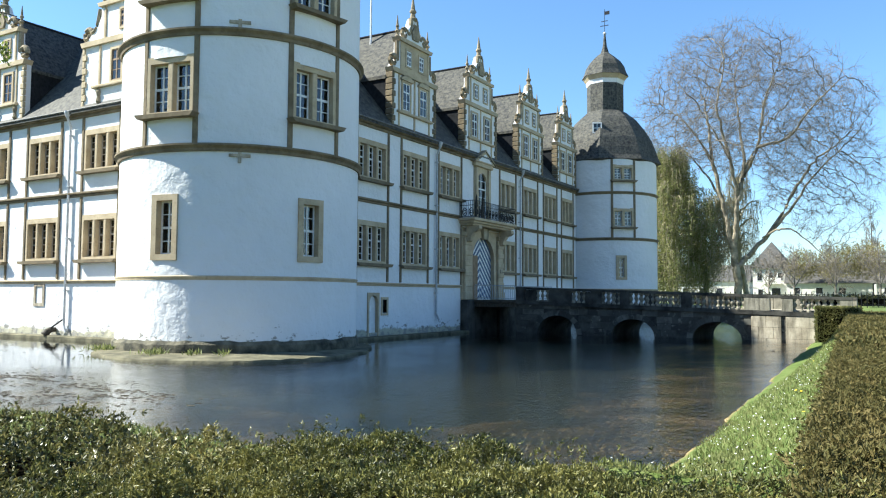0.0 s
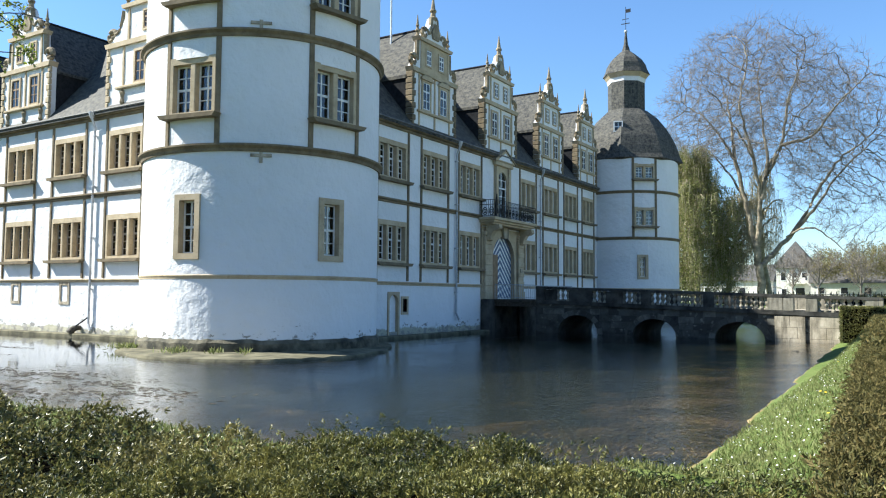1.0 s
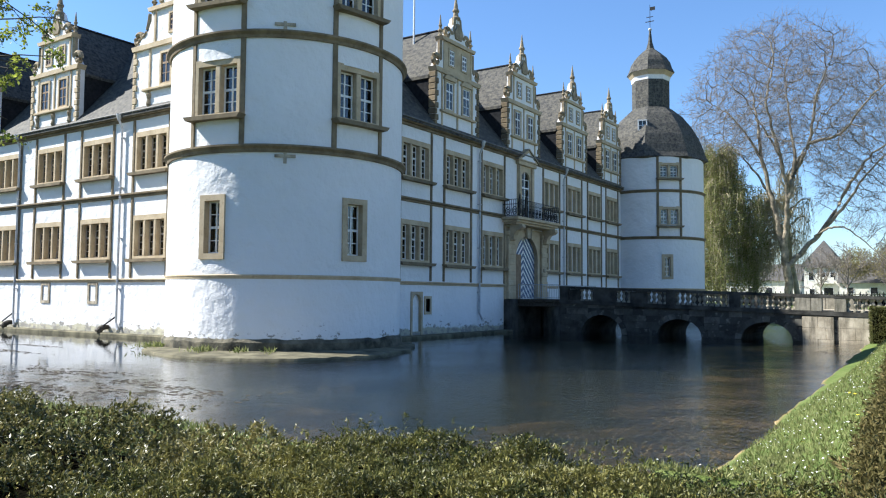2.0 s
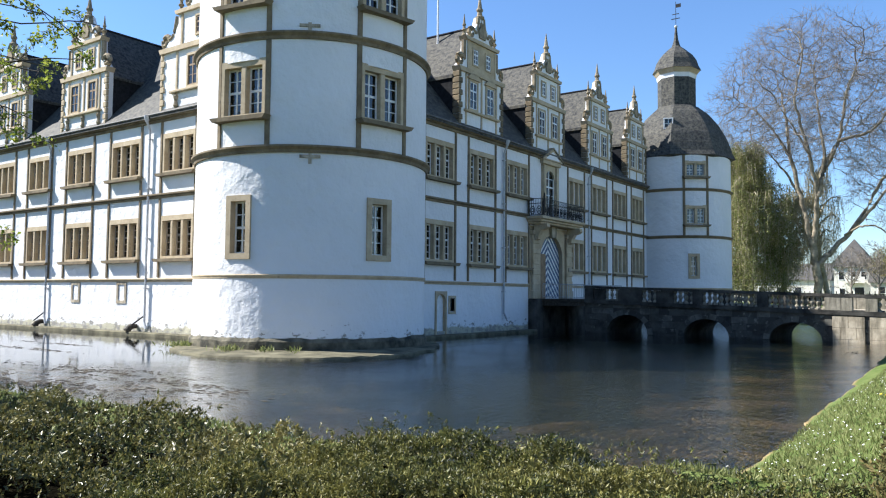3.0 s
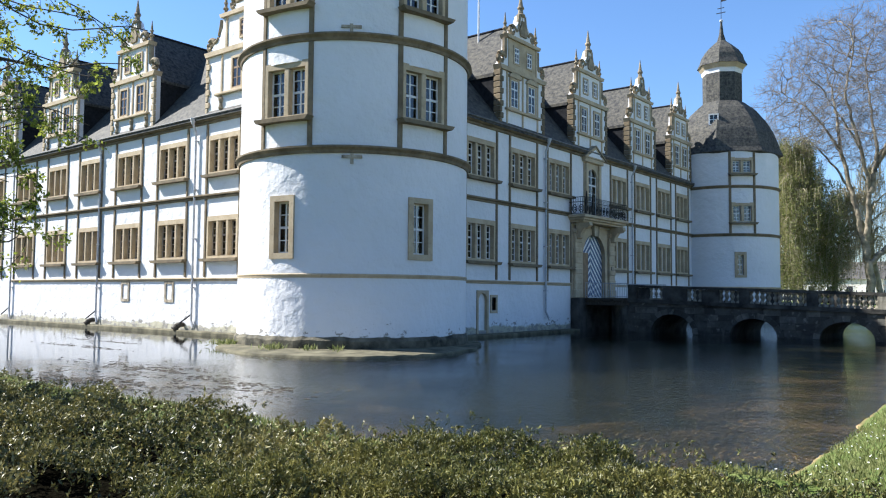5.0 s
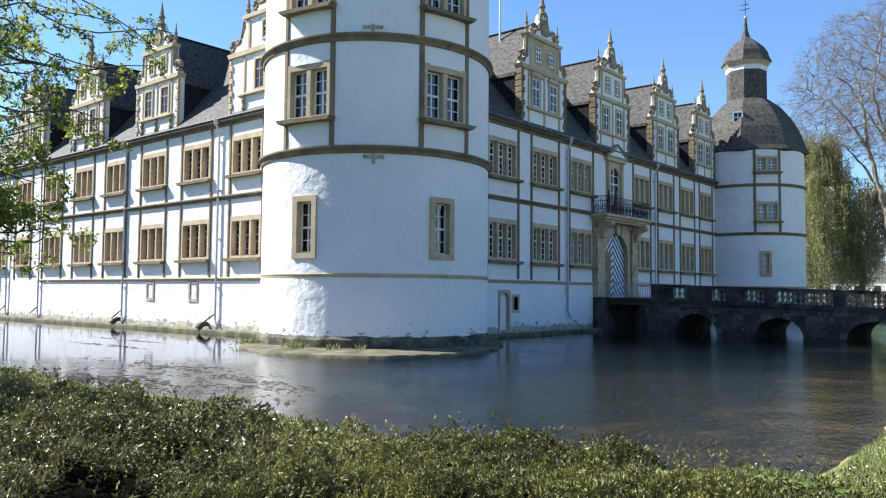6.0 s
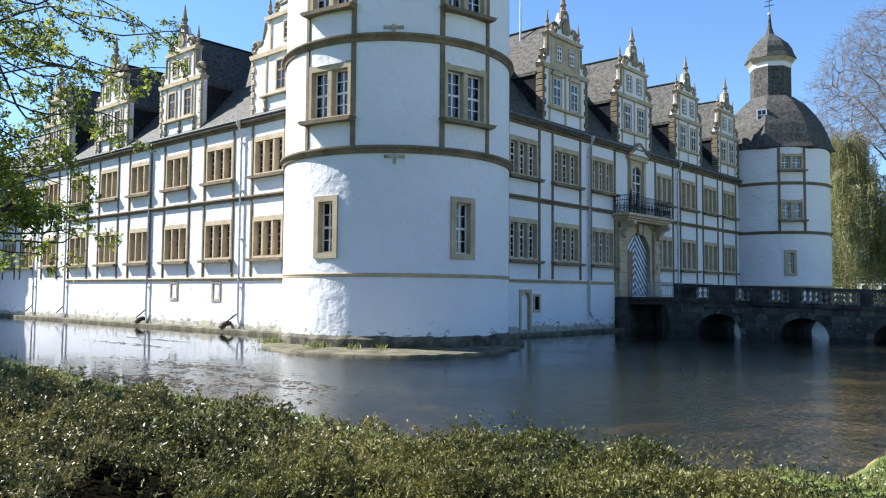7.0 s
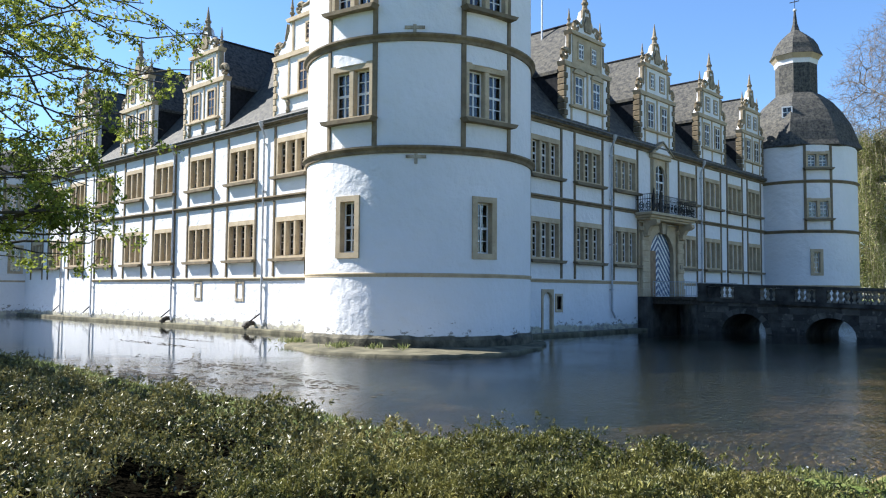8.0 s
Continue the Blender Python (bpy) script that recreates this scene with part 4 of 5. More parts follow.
wdoor = tagged(root("water_door", rm @ Matrix.Translation((35.67, 0, 0))), "narrow arched white doorway in sandstone by the water", "door")
part("surround", arch_frame(0.42, 2.02, 0.16, 0.56, 2.6, -0.06, 0.2), STONE, wdoor)
part("leaf", boxes((-0.5, 0.5, 0.14, 0.2, 0.16, 2.6), bevel=0.01), PAINT, wdoor)
slit = tagged(root("slit_window", rm @ Matrix.Translation((36.78, 0, 1.4))), "small square stone-framed slit window", "window")
part("frame", holed_box(-0.36, 0.36, -0.1, 0.95, 0.14, -0.05, 0.2), STONE, slit)
part("pane", boxes((-0.22, 0.22, 0.16, 0.17, 0.04, 0.81)), DARKPANE, slit)
for u in (-46.0, -41.1):
    bl = tagged(root("blind_panel", lm @ Matrix.Translation((u, 0, 1.75))), "blocked-up stone-framed cellar opening", "panel", "blocked openings")
    part("frame", holed_box(-0.48, 0.48, 0, 1.25, 0.17, -0.05, 0.02), PALE, bl)
for u in (-39.6, -49.75):
    dr = tagged(root("drain_outlet", lm @ Matrix.Translation((u, -0.75, 0.2))), "black iron drain outlet at the waterline", "drain", "drain outlets")
    part("elbow", tube(bmesh.new(), [(0.1, 0.72, 0.3), (0.08, 0.5, 0.3), (0.03, 0.34, 0.22), (-0.02, 0.26, 0.06)], [0.13, 0.15, 0.17, 0.18], 10), DARKBARK, dr)
    part("flange", tube(bmesh.new(), [(-0.02, 0.27, 0.08), (-0.04, 0.24, 0.0)], [0.23, 0.22], 10), DARKBARK, dr)

# ---- bridge ----
Y0, Y1 = 46.9, 53.0


def rail_z(x):
    return 3.1 - 0.030 * (x + 22.5)


ARCHES = [(-19.1, 1.36, 1.22), (-14.15, 1.34, 1.08), (-9.2, 1.38, 1.02)]
bridge = tagged(root("stone_bridge"), "old dark stone bridge of three arches with a balustrade", "bridge")
low = [(-22.0, -0.6)]
for c, hw, rise in ARCHES:
    low += [(c - hw, -0.6), (c - hw, 0.02)] + [(c - hw * math.cos(math.pi * i / 14), 0.02 + rise * math.sin(math.pi * i / 14)) for i in range(1, 14)] + [(c + hw, 0.02), (c + hw, -0.6)]
low += [(-2.2, -0.6), (-2.2, rail_z(-2.2) - 1.12), (-22.0, rail_z(-22.0) - 1.12)]
part("arch_wall", prism(bmesh.new(), low, Y0 + 0.05, Y1 - 0.05), BRIDGE, bridge)
for c, hw, rise in ARCHES:
    for i in range(11):
        a0, a1 = math.pi * i / 11 + 0.012, math.pi * (i + 1) / 11 - 0.012
        o = 0.34
        p = [(c - hw * math.cos(a0), 0.02 + rise * math.sin(a0)), (c - (hw + o) * math.cos(a0), 0.02 + (rise + o) * math.sin(a0)), (c - (hw + o) * math.cos(a1), 0.02 + (rise + o) * math.sin(a1)), (c - hw * math.cos(a1), 0.02 + rise * math.sin(a1))]
        part("voussoir", prism(bmesh.new(), p, Y0, Y0 + 0.1), ASHLAR, bridge)
rng = random.Random(4)
for row in range(5):
    x = -22.0 + rng.uniform(0, 0.5)
    z = 0.1 + row * 0.39
    while x < -3.0:
        w = rng.uniform(0.55, 1.0)
        x1 = x + w
        top = min(z + 0.375, rail_z(x1) - 1.13)
        clear = all(((x + x1) / 2 - c) ** 2 / (hw + 0.36 + w / 2) ** 2 + (z + 0.19) ** 2 / (rise + 0.4) ** 2 > 1.0 or abs((x + x1) / 2 - c) > hw + 0.36 + w / 2 for c, hw, rise in ARCHES)
        if clear and top - z > 0.15:
            part("stone_block", boxes((x + 0.008, x1 - 0.008, Y0 + rng.uniform(0.0, 0.02), Y0 + 0.08, z + 0.006, top - 0.006)), ASHLAR, bridge)
        x = x1
for y, face in ((Y0, -1), (Y1 - 0.36, 1)):
    for x0, x1 in ((-22.0, -18.3), (-18.3, -14.6), (-14.6, -10.9), (-10.9, -7.2), (-7.2, -2.2)):
        def slab(z0, z1, y0, y1, name, mat):
            bm = bmesh.new()
            v = [bm.verts.new((x, yy, rail_z(x) + z)) for x in (x0 + 0.004, x1 - 0.004) for yy in (y0, y1) for z in (z0, z1)]
            for f in ((0, 1, 3, 2), (4, 6, 7, 5), (0, 4, 5, 1), (2, 3, 7, 6), (1, 5, 7, 3), (0, 2, 6, 4)):
                bm.faces.new([v[i] for i in f])
            part(name, bm, mat, bridge)
        slab(-0.17, 0.0, y - 0.03, y + 0.39, "coping", BRIDGE)
        slab(-1.14, -0.9, y - 0.1, y + 0.44, "base_course", BRIDGE)
    def baluster_bm():
        return lathe(bmesh.new(), [(0.13, 0), (0.13, 0.08), (0.06, 0.14), (0.05, 0.2), (0.12, 0.33), (0.125, 0.4), (0.06, 0.52), (0.055, 0.58), (0.12, 0.65), (0.12, 0.735)], 8)
    posts = [-21.7, -14.62, -10.9, -7.25, -6.6, -5.4, -2.5]
    for xp in posts:
        hw = 0.3 if xp not in (-7.25,) else 0.42
        # posts past -8 take a lighter stone for the sun on this end
        part("post", boxes((xp - hw, xp + hw, y - 0.01, y + 0.37, rail_z(xp) - 0.92, rail_z(xp) - 0.16), bevel=0.02), PARAPET if xp > -8 else BRIDGE, bridge)
    spans = [(-20.45, -19.8), (-18.0, -17.3), (-16.0, -15.0), (-14.25, -11.25), (-10.55, -7.7), (-5.05, -2.85)]
    # solid dark slabs stand in for the balusters that are lost in shade
    for (a0, a1), (b0, b1) in zip([(0, -21.4)] + spans, spans + [(-2.85, 0)]):
        if b0 - a1 > 0.65 and b0 < -11:
            part("panel", boxes((a1 + 0.12, b0 - 0.12, y + 0.05, y + 0.3, rail_z(a1) - 0.96, rail_z(b0) - 0.165)), BRIDGE, bridge)
    for x0, x1 in spans:
        n = max(1, int((x1 - x0) / 0.315))
        for i in range(n + 1):
            x = x0 + (x1 - x0) * i / n
            part("baluster", shared(("baluster",), baluster_bm, PARAPET), None, bridge, m=Matrix.Translation((x, y + 0.18, rail_z(x) - 0.905)))
# paler copy of the bridge stone, starting where sunlight meets the castle's shadow
for x0, x1 in ((-7.3, -5.72), (-5.5, -2.2)):
    for i in range(3):
        w = (x1 - x0) / 2
        for j in range(3 if i % 2 else 2):
            a0 = max(x0, x0 + (j - (0.5 if i % 2 else 0)) * w)
            a1 = min(x1, x0 + (j + (0.5 if i % 2 else 1)) * w)
            part("wall_block", boxes((a0 + 0.006, a1 - 0.006, Y0 - 0.07, Y0 + 0.045, -0.45 + i * 0.62, 0.16 + i * 0.62), bevel=0.012), PALE, bridge)
part("deck", boxes((-22.0, -2.2, Y0 + 0.35, Y1 - 0.35, 1.55, 1.75)), PALE, bridge)

ramp = tagged(root("gate_footbridge"), "dark timber footbridge between bridge and gate", "footbridge")
part("deck", boxes((-25.3, -21.95, Y0 - 0.2, Y1 + 0.2, 2.02, 2.2), (-25.5, -21.95, Y0 - 0.1, Y0 + 0.15, 1.72, 2.02), (-25.5, -21.95, Y1 - 0.15, Y1 + 0.1, 1.72, 2.02), bevel=0.02), DARKBARK, ramp)
for y in (Y0 - 0.1, Y1 + 0.1):
    part("handrail", tube(bmesh.new(), [(-25.0, y, 3.2), (-22.0, y, 3.15)], 0.03, 6), ZINC, ramp)
    part("bottom_rail", tube(bmesh.new(), [(-25.0, y, 2.35), (-22.0, y, 2.3)], 0.02, 6), ZINC, ramp)
    for i in range(19):
        part("bar", shared(("bar",), lambda: tube(bmesh.new(), [(0, 0, 2.19), (0, 0, 3.18)], 0.016, 5), ZINC), None, ramp, m=Matrix.Translation((-25.0 + i * 3 / 18, y, 0)))

# ---- hedges, bank, flowers ----
rg = np.random.default_rng(7)


def hnoise(x, y, s):
    return np.array([noise.noise((a * s, b * s, 0.7)) for a, b in zip(x, y)])


def hedge(name, label, x0, x1, y0, y1, base, top, dens, size, mat, rise=0.07, core_step=0.25, slim=0.42, turn=0.0, clump=0.04, gap=None):
    h = tagged(root(name, Matrix.Translation((-0.3, 2.8, 0)) @ pose(0, 0, 0, 0, 0, turn) @ Matrix.Translation((0.3, -2.8, 0))), label, "hedge")
    def sunk(x, y):
        if gap is None:
            return 0.0 * x
        gx_, gy_, long, wide, way = gap
        a, b = math.cos(radians(way)), math.sin(radians(way))
        du, dv = (x - gx_) * a + (y - gy_) * b, (y - gy_) * a - (x - gx_) * b
        return 0.8 * np.clip(5 - 5 * ((du / long) ** 2 + (dv / wide) ** 2), 0, 1)

    # black sheet under the leaves, in place of the shade between them
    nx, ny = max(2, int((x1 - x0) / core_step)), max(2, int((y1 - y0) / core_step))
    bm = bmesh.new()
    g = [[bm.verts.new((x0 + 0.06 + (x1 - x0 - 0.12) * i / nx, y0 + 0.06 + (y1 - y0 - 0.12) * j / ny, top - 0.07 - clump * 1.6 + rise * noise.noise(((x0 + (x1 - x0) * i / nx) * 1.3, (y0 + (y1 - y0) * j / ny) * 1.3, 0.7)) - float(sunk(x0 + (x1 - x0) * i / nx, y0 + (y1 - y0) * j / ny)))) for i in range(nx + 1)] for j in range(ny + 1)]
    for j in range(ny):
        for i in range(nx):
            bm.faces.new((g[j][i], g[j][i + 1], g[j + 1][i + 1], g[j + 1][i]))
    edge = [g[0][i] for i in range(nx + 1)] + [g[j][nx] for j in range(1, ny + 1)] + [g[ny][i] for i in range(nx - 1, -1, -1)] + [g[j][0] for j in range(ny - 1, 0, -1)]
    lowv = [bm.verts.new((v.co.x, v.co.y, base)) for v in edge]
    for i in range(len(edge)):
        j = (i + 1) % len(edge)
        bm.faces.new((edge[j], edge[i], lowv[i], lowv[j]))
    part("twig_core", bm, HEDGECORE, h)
    pts, axes = [], []
    n = int((x1 - x0) * (y1 - y0) * dens / 9)
    px, py = rg.uniform(x0, x1, n), rg.uniform(y0, y1, n)
    pz = top - 0.025 - clump * 0.95 + rise * hnoise(px, py, 1.3) + 0.05 * hnoise(px, py, 3.2) + clump * 2.2 * np.abs(hnoise(px, py, 4.2)) + clump * 0.9 * np.abs(hnoise(px, py, 9.5)) - rg.exponential(0.022, n) - sunk(px, py) - clump * 4.0 * np.clip(hnoise(px, py, 2.3) - 0.16, 0, 0.45)
    # no leaves in cleft and pits, so the black core shows as shade
    free = (sunk(px, py) < 0.2) & ((clump < 0.1) | (hnoise(px, py, 2.3) < 0.42))
    pts.append(np.stack([px, py, pz], 1)[free])
    axes.append((rg.normal(size=(n, 3)) * 0.45 + [0, 0, 0.8])[free])
    for (a, b, c, d, nor) in ((x0, x1, y0, y0, (0, -1, 0)), (x0, x1, y1, y1, (0, 1, 0)), (x0, x0, y0, y1, (-1, 0, 0)), (x1, x1, y0, y1, (1, 0, 0))):
        n = int(max(b - a, d - c) * (top - base) * dens * 0.45 / 9)
        w = rg.uniform(0, 1, n)
        p = np.stack([a + (b - a) * w, c + (d - c) * w, rg.uniform(base, top, n)], 1) + rg.normal(size=(n, 3)) * 0.035
        p = p[(sunk(p[:, 0], p[:, 1]) < 0.2) | (p[:, 2] < top - 0.5)]
        n = len(p)
        pts.append(p)
        axes.append(rg.normal(size=(n, 3)) * 0.4 + np.array(nor) * 0.7 + [0, 0, 0.35])
    c0, ax = np.repeat(np.concatenate(pts), 9, 0), np.repeat(np.concatenate(axes), 9, 0)
    ax /= np.linalg.norm(ax, axis=1, keepdims=True)
    along = rg.uniform(-0.6, 1.0, (len(c0), 1)) * size * 1.1
    pts, ways = [c0 + ax * along], [ax * 0.75 + rg.normal(size=c0.shape) * 0.55]
    at, wy = np.concatenate(pts), np.concatenate(ways)
    v, f = leaves(rg, at, wy, size, slim)
    tagged(cloud("foliage", v, f, mat, h), kind="stuff")
    return h


# the dark cleft where the two hedges meet
NOTCH = (-2.82, 1.37, 0.84, 0.24, 154.0)
hedge("clipped_hedge", "clipped evergreen hedge with yellow-green tips", -2.52, 1.1, 0.7, 3.1, 0.85, 1.74, 38000, 0.02, HEDGE, 0.08, 0.1, slim=0.3, clump=0.06, gap=NOTCH)
hedge("laurel_hedge", "glossy dark laurel hedge with a ragged top", -14.0, -2.6, 0.2, 2.72, 0.85, 1.71, 15000, 0.025, LAUREL, 0.10, 0.12, slim=0.42, clump=0.11, gap=NOTCH)
hedge("bank_hedge", "long flat-topped hedge with dry brownish leaf tips", -0.32, 1.3, 2.8, 13.0, 0.85, 1.74, 13000, 0.03, DRYHEDGE, 0.05, slim=0.3, turn=2.6)
hedge("bank_hedge", "long flat-topped hedge running on towards the bridge", -0.32, 2.6, 13.0, 45.5, 0.8, 1.74, 1600, 0.06, DRYHEDGE, 0.05, 0.5, turn=2.6)
hedge("box_hedge", "dark square-cut box hedge beside the bridge end", -3.35, -1.6, 39.6, 41.2, 0.4, 2.02, 8000, 0.045, HEDGE, 0.03, clump=0.015)


def sward(name, label, x0, x1, y0, y1, n, size, mat, slope=0.35, test=None):
    px, py = rg.uniform(x0, x1, n), rg.uniform(y0, y1, n) if test is None else y0 + (y1 - y0) * rg.uniform(0, 1, n) ** 1.8
    pz = np.array([land(a, b) for a, b in zip(px, py)])
    ok = pz > 0.03
    at = np.stack([px, py, pz - 0.01], 1)[ok]
    v, f = leaves(rg, at, rg.normal(size=(len(at), 3)) * slope + [0, 0, 1], size, 0.16, 0.1)
    return tagged(cloud(name, v, f, mat), label, "grass", kind="stuff")


sward("bank_grass", "short green turf on the moat bank", -2.9, -0.4, 4.0, 40.0, 42000, 0.085, GRASS, 0.5, test=1)
sward("bank_grass", "longer turf on the shoulder of the bank", -4.4, -0.3, 2.9, 6.5, 16000, 0.10, GRASS, 0.5)
sward("bank_grass", "turf at the foot of the near bank", -6.5, -1.6, 6.0, 10.5, 16000, 0.09, GRASS, 0.5)
sward("bank_weeds", "low leafy weeds on the shoulder of the near bank", -34, -20.6, 6.3, 8.4, 7000, 0.2, GRASS, 0.7)
sward("rough_grass", "rough grass and weeds on the near bank", -34, -4.0, 3.0, 10.0, 36000, 0.15, GRASS, 0.5)


az_w = np.radians(np.concatenate([rg.normal(-116, 3, 130), rg.normal(-77, 2.2, 90), rg.normal(-62, 1.6, 30), rg.normal(-50, 1.2, 25)]))
r_w = 5.5 + np.abs(rg.normal(0, 0.5, len(az_w)))
v, f = leaves(rg, np.stack([NEAR_C.x + r_w * np.cos(az_w), NEAR_C.y + r_w * np.sin(az_w), np.full(len(az_w), 0.1)], 1), rg.normal(size=(len(az_w), 3)) * 0.5 + [0, 0, 1], 0.26, 0.22)
tagged(cloud("apron_weeds", v, f, GRASS), "tufts of weeds on the silt at the tower's foot", "weeds", kind="stuff")


# floating leaves and scum: ragged mats on the still water
mats = [(-20.5, 10.6, 4.5, 1.2, 900), (-22.0, 13.2, 4.0, 0.9, 700), (-17.0, 12.2, 3.0, 1.0, 450), (-33.0, 16.6, 3.0, 0.35, 260), (-36.0, 19.0, 3.4, 0.3, 220), (-5.5, 38.0, 3.0, 1.2, 160)]
fv, ff = [], []
for cx, cy, rx, ry, n in mats:
    for _ in range(n):
        x, y = cx + rx * rg.normal() * 0.55, cy + ry * rg.normal() * 0.6
        if land(x, y) > -0.06 or noise.noise((x * 0.9, y * 1.6, 4.0)) < -0.05:
            continue
        s, a0, k = rg.uniform(0.025, 0.09), rg.uniform(0, 6.3), len(fv)
        fv += [(x + s * math.cos(a0 + i * 1.257) * rg.uniform(0.6, 1.5), y + s * math.sin(a0 + i * 1.257) * rg.uniform(0.5, 1.0), 0.006) for i in range(5)]
        ff.append(tuple(range(k, k + 5)))
SCUM = plain("wet_dead_leaves", (0.03, 0.025, 0.015), (0.11, 0.085, 0.05), 3, 0.5, bump=0)
tagged(cloud("floating_leaves", fv, ff, SCUM), "dead leaves and scum drifting on the moat", "leaves", kind="stuff")


def daisies(name, label, n, r, mat):
    px, py = rg.uniform(-2.7, -0.5, n), 4.0 + 26 * rg.uniform(0, 1, n) ** 1.5
    verts, faces = [], []
    for a, b in zip(px, py):
        z = land(a, b) + 0.07
        if z < 0.15:
            continue
        k = len(verts)
        t = rg.normal(size=2) * 0.3
        verts += [(a + r * math.cos(i * math.pi / 3), b + r * math.sin(i * math.pi / 3), z + r * (t[0] * math.cos(i * math.pi / 3) + t[1] * math.sin(i * math.pi / 3))) for i in range(6)]
        faces.append(tuple(range(k, k + 6)))
    return tagged(cloud(name, verts, faces, mat), label, "flowers", kind="stuff")


daisies("daisies", "white daisies scattered over the grass bank", 900, 0.0105, PETAL)
daisies("dandelions", "yellow dandelions in the grass", 14, 0.024, YELLOW)


# ---- trees ----
class Wood:
    """Branches gathered as tubes in plain arrays."""

    def __init__(self):
        self.v, self.f, self.count = [], [], 0

    def tube(self, pts, radii, n):
        pts = np.asarray(pts, float)
        d = np.gradient(pts, axis=0)
        d /= np.linalg.norm(d, axis=1, keepdims=True) + 1e-9
        ref = np.where(np.abs(d[:, 2:3]) < 0.9, [[0, 0, 1.0]], [[1.0, 0, 0]])
        s = np.cross(d, ref)
        s /= np.linalg.norm(s, axis=1, keepdims=True) + 1e-9
        u = np.cross(s, d)
        a = np.arange(n) * 2 * math.pi / n
        ring = pts[:, None] + np.asarray(radii)[:, None, None] * (np.cos(a)[None, :, None] * s[:, None] + np.sin(a)[None, :, None] * u[:, None])
        k, m = self.count, len(pts)
        self.v.append(ring.reshape(-1, 3))
        i, j = np.meshgrid(np.arange(m - 1), np.arange(n), indexing="ij")
        jn = (j + 1) % n
        self.f.append((k + np.stack([i * n + j, i * n + jn, (i + 1) * n + jn, (i + 1) * n + j], -1)).reshape(-1, 4))
        self.count += m * n

    def put(self, name, mat, parent):
        ob = cloud(name, np.concatenate(self.v), np.concatenate(self.f), mat, parent)
        ob.data.shade_smooth()
        return ob


def wander(r, p, d, length, steps, bend, lift):
    pts, d = [np.array(p, float)], np.array(d, float)
    for _ in range(steps):
        d = d + r.normal(size=3) * bend + [0, 0, lift]
        d /= np.linalg.norm(d)
        pts.append(pts[-1] + d * length / steps)
    return np.array(pts)


def branch_out(r, wood, twigs, pts, r0, level, length, counts, lift, tips, thin=0.004, bend=0.16):
    """Side branches off a limb, then theirs, down to twigs."""
    n = counts[level]
    for k in range(n):
        t = 0.18 + 0.82 * (k + r.uniform(0, 1)) / n
        i = min(int(t * (len(pts) - 1)), len(pts) - 2)
        w = t * (len(pts) - 1) - i
        p = pts[i] * (1 - w) + pts[i + 1] * w
        along = pts[i + 1] - pts[i]
        along /= np.linalg.norm(along)
        side = np.cross(along, r.normal(size=3))
        side /= np.linalg.norm(side) + 1e-9
        d = along * r.uniform(0.4, 0.9) + side * r.uniform(0.5, 1.0)
        d /= np.linalg.norm(d)
        ln = length * r.uniform(0.6, 1.25) * (1.1 - 0.45 * t)
        last = level + 1 == len(counts)
        q = wander(r, p, d, ln, 4 if last else 5, bend, lift[level])
        rr = max(thin, r0 * (1 - 0.6 * t) * 0.42)
        (twigs if level >= 1 else wood).tube(q, np.linspace(rr, max(rr * 0.15, thin * 0.7), len(q)), 3 if level >= 1 else 5)
        if last:
            tips.append(q)
        else:
            branch_out(r, wood, twigs, q, rr, level + 1, ln * 0.5, counts, lift, tips, thin, bend)


def bare_tree(name, label, base, limbs, trunk_r, counts, lift, seed, first=4.5, right=(0.985, 0.17), k=1.0, thin=0.02, bark=None):
    t = tagged(root(name, Matrix.Translation(base)), label, "tree")
    r = np.random.default_rng(seed)
    wood, twigs, tips = Wood(), Wood(), []
    for pts, r0, r1, spawn in limbs:
        p = np.array([(a * right[0] + dp * -right[1], a * right[1] + dp * right[0], z) for a, dp, z in pts]) * k
        # smooth the limb and make it a little crooked
        s = np.linspace(0, len(p) - 1, 4 * len(p))
        q = np.stack([np.interp(s, np.arange(len(p)), p[:, k]) for k in range(3)], 1)
        q[1:-1] = (q[:-2] + 2 * q[1:-1] + q[2:]) / 4
        q[1:] += r.normal(size=(len(q) - 1, 3)) * r0 * 0.12
        wood.tube(q, np.linspace(r0, r1, len(q)), 8)
        if spawn:
            branch_out(r, wood, twigs, q, r0, 0, first, counts, lift, tips, thin)
    wood.put("trunk", bark or BARK, t)
    tagged(twigs.put("crown", TWIG, t), kind="stuff")
    return t, tips


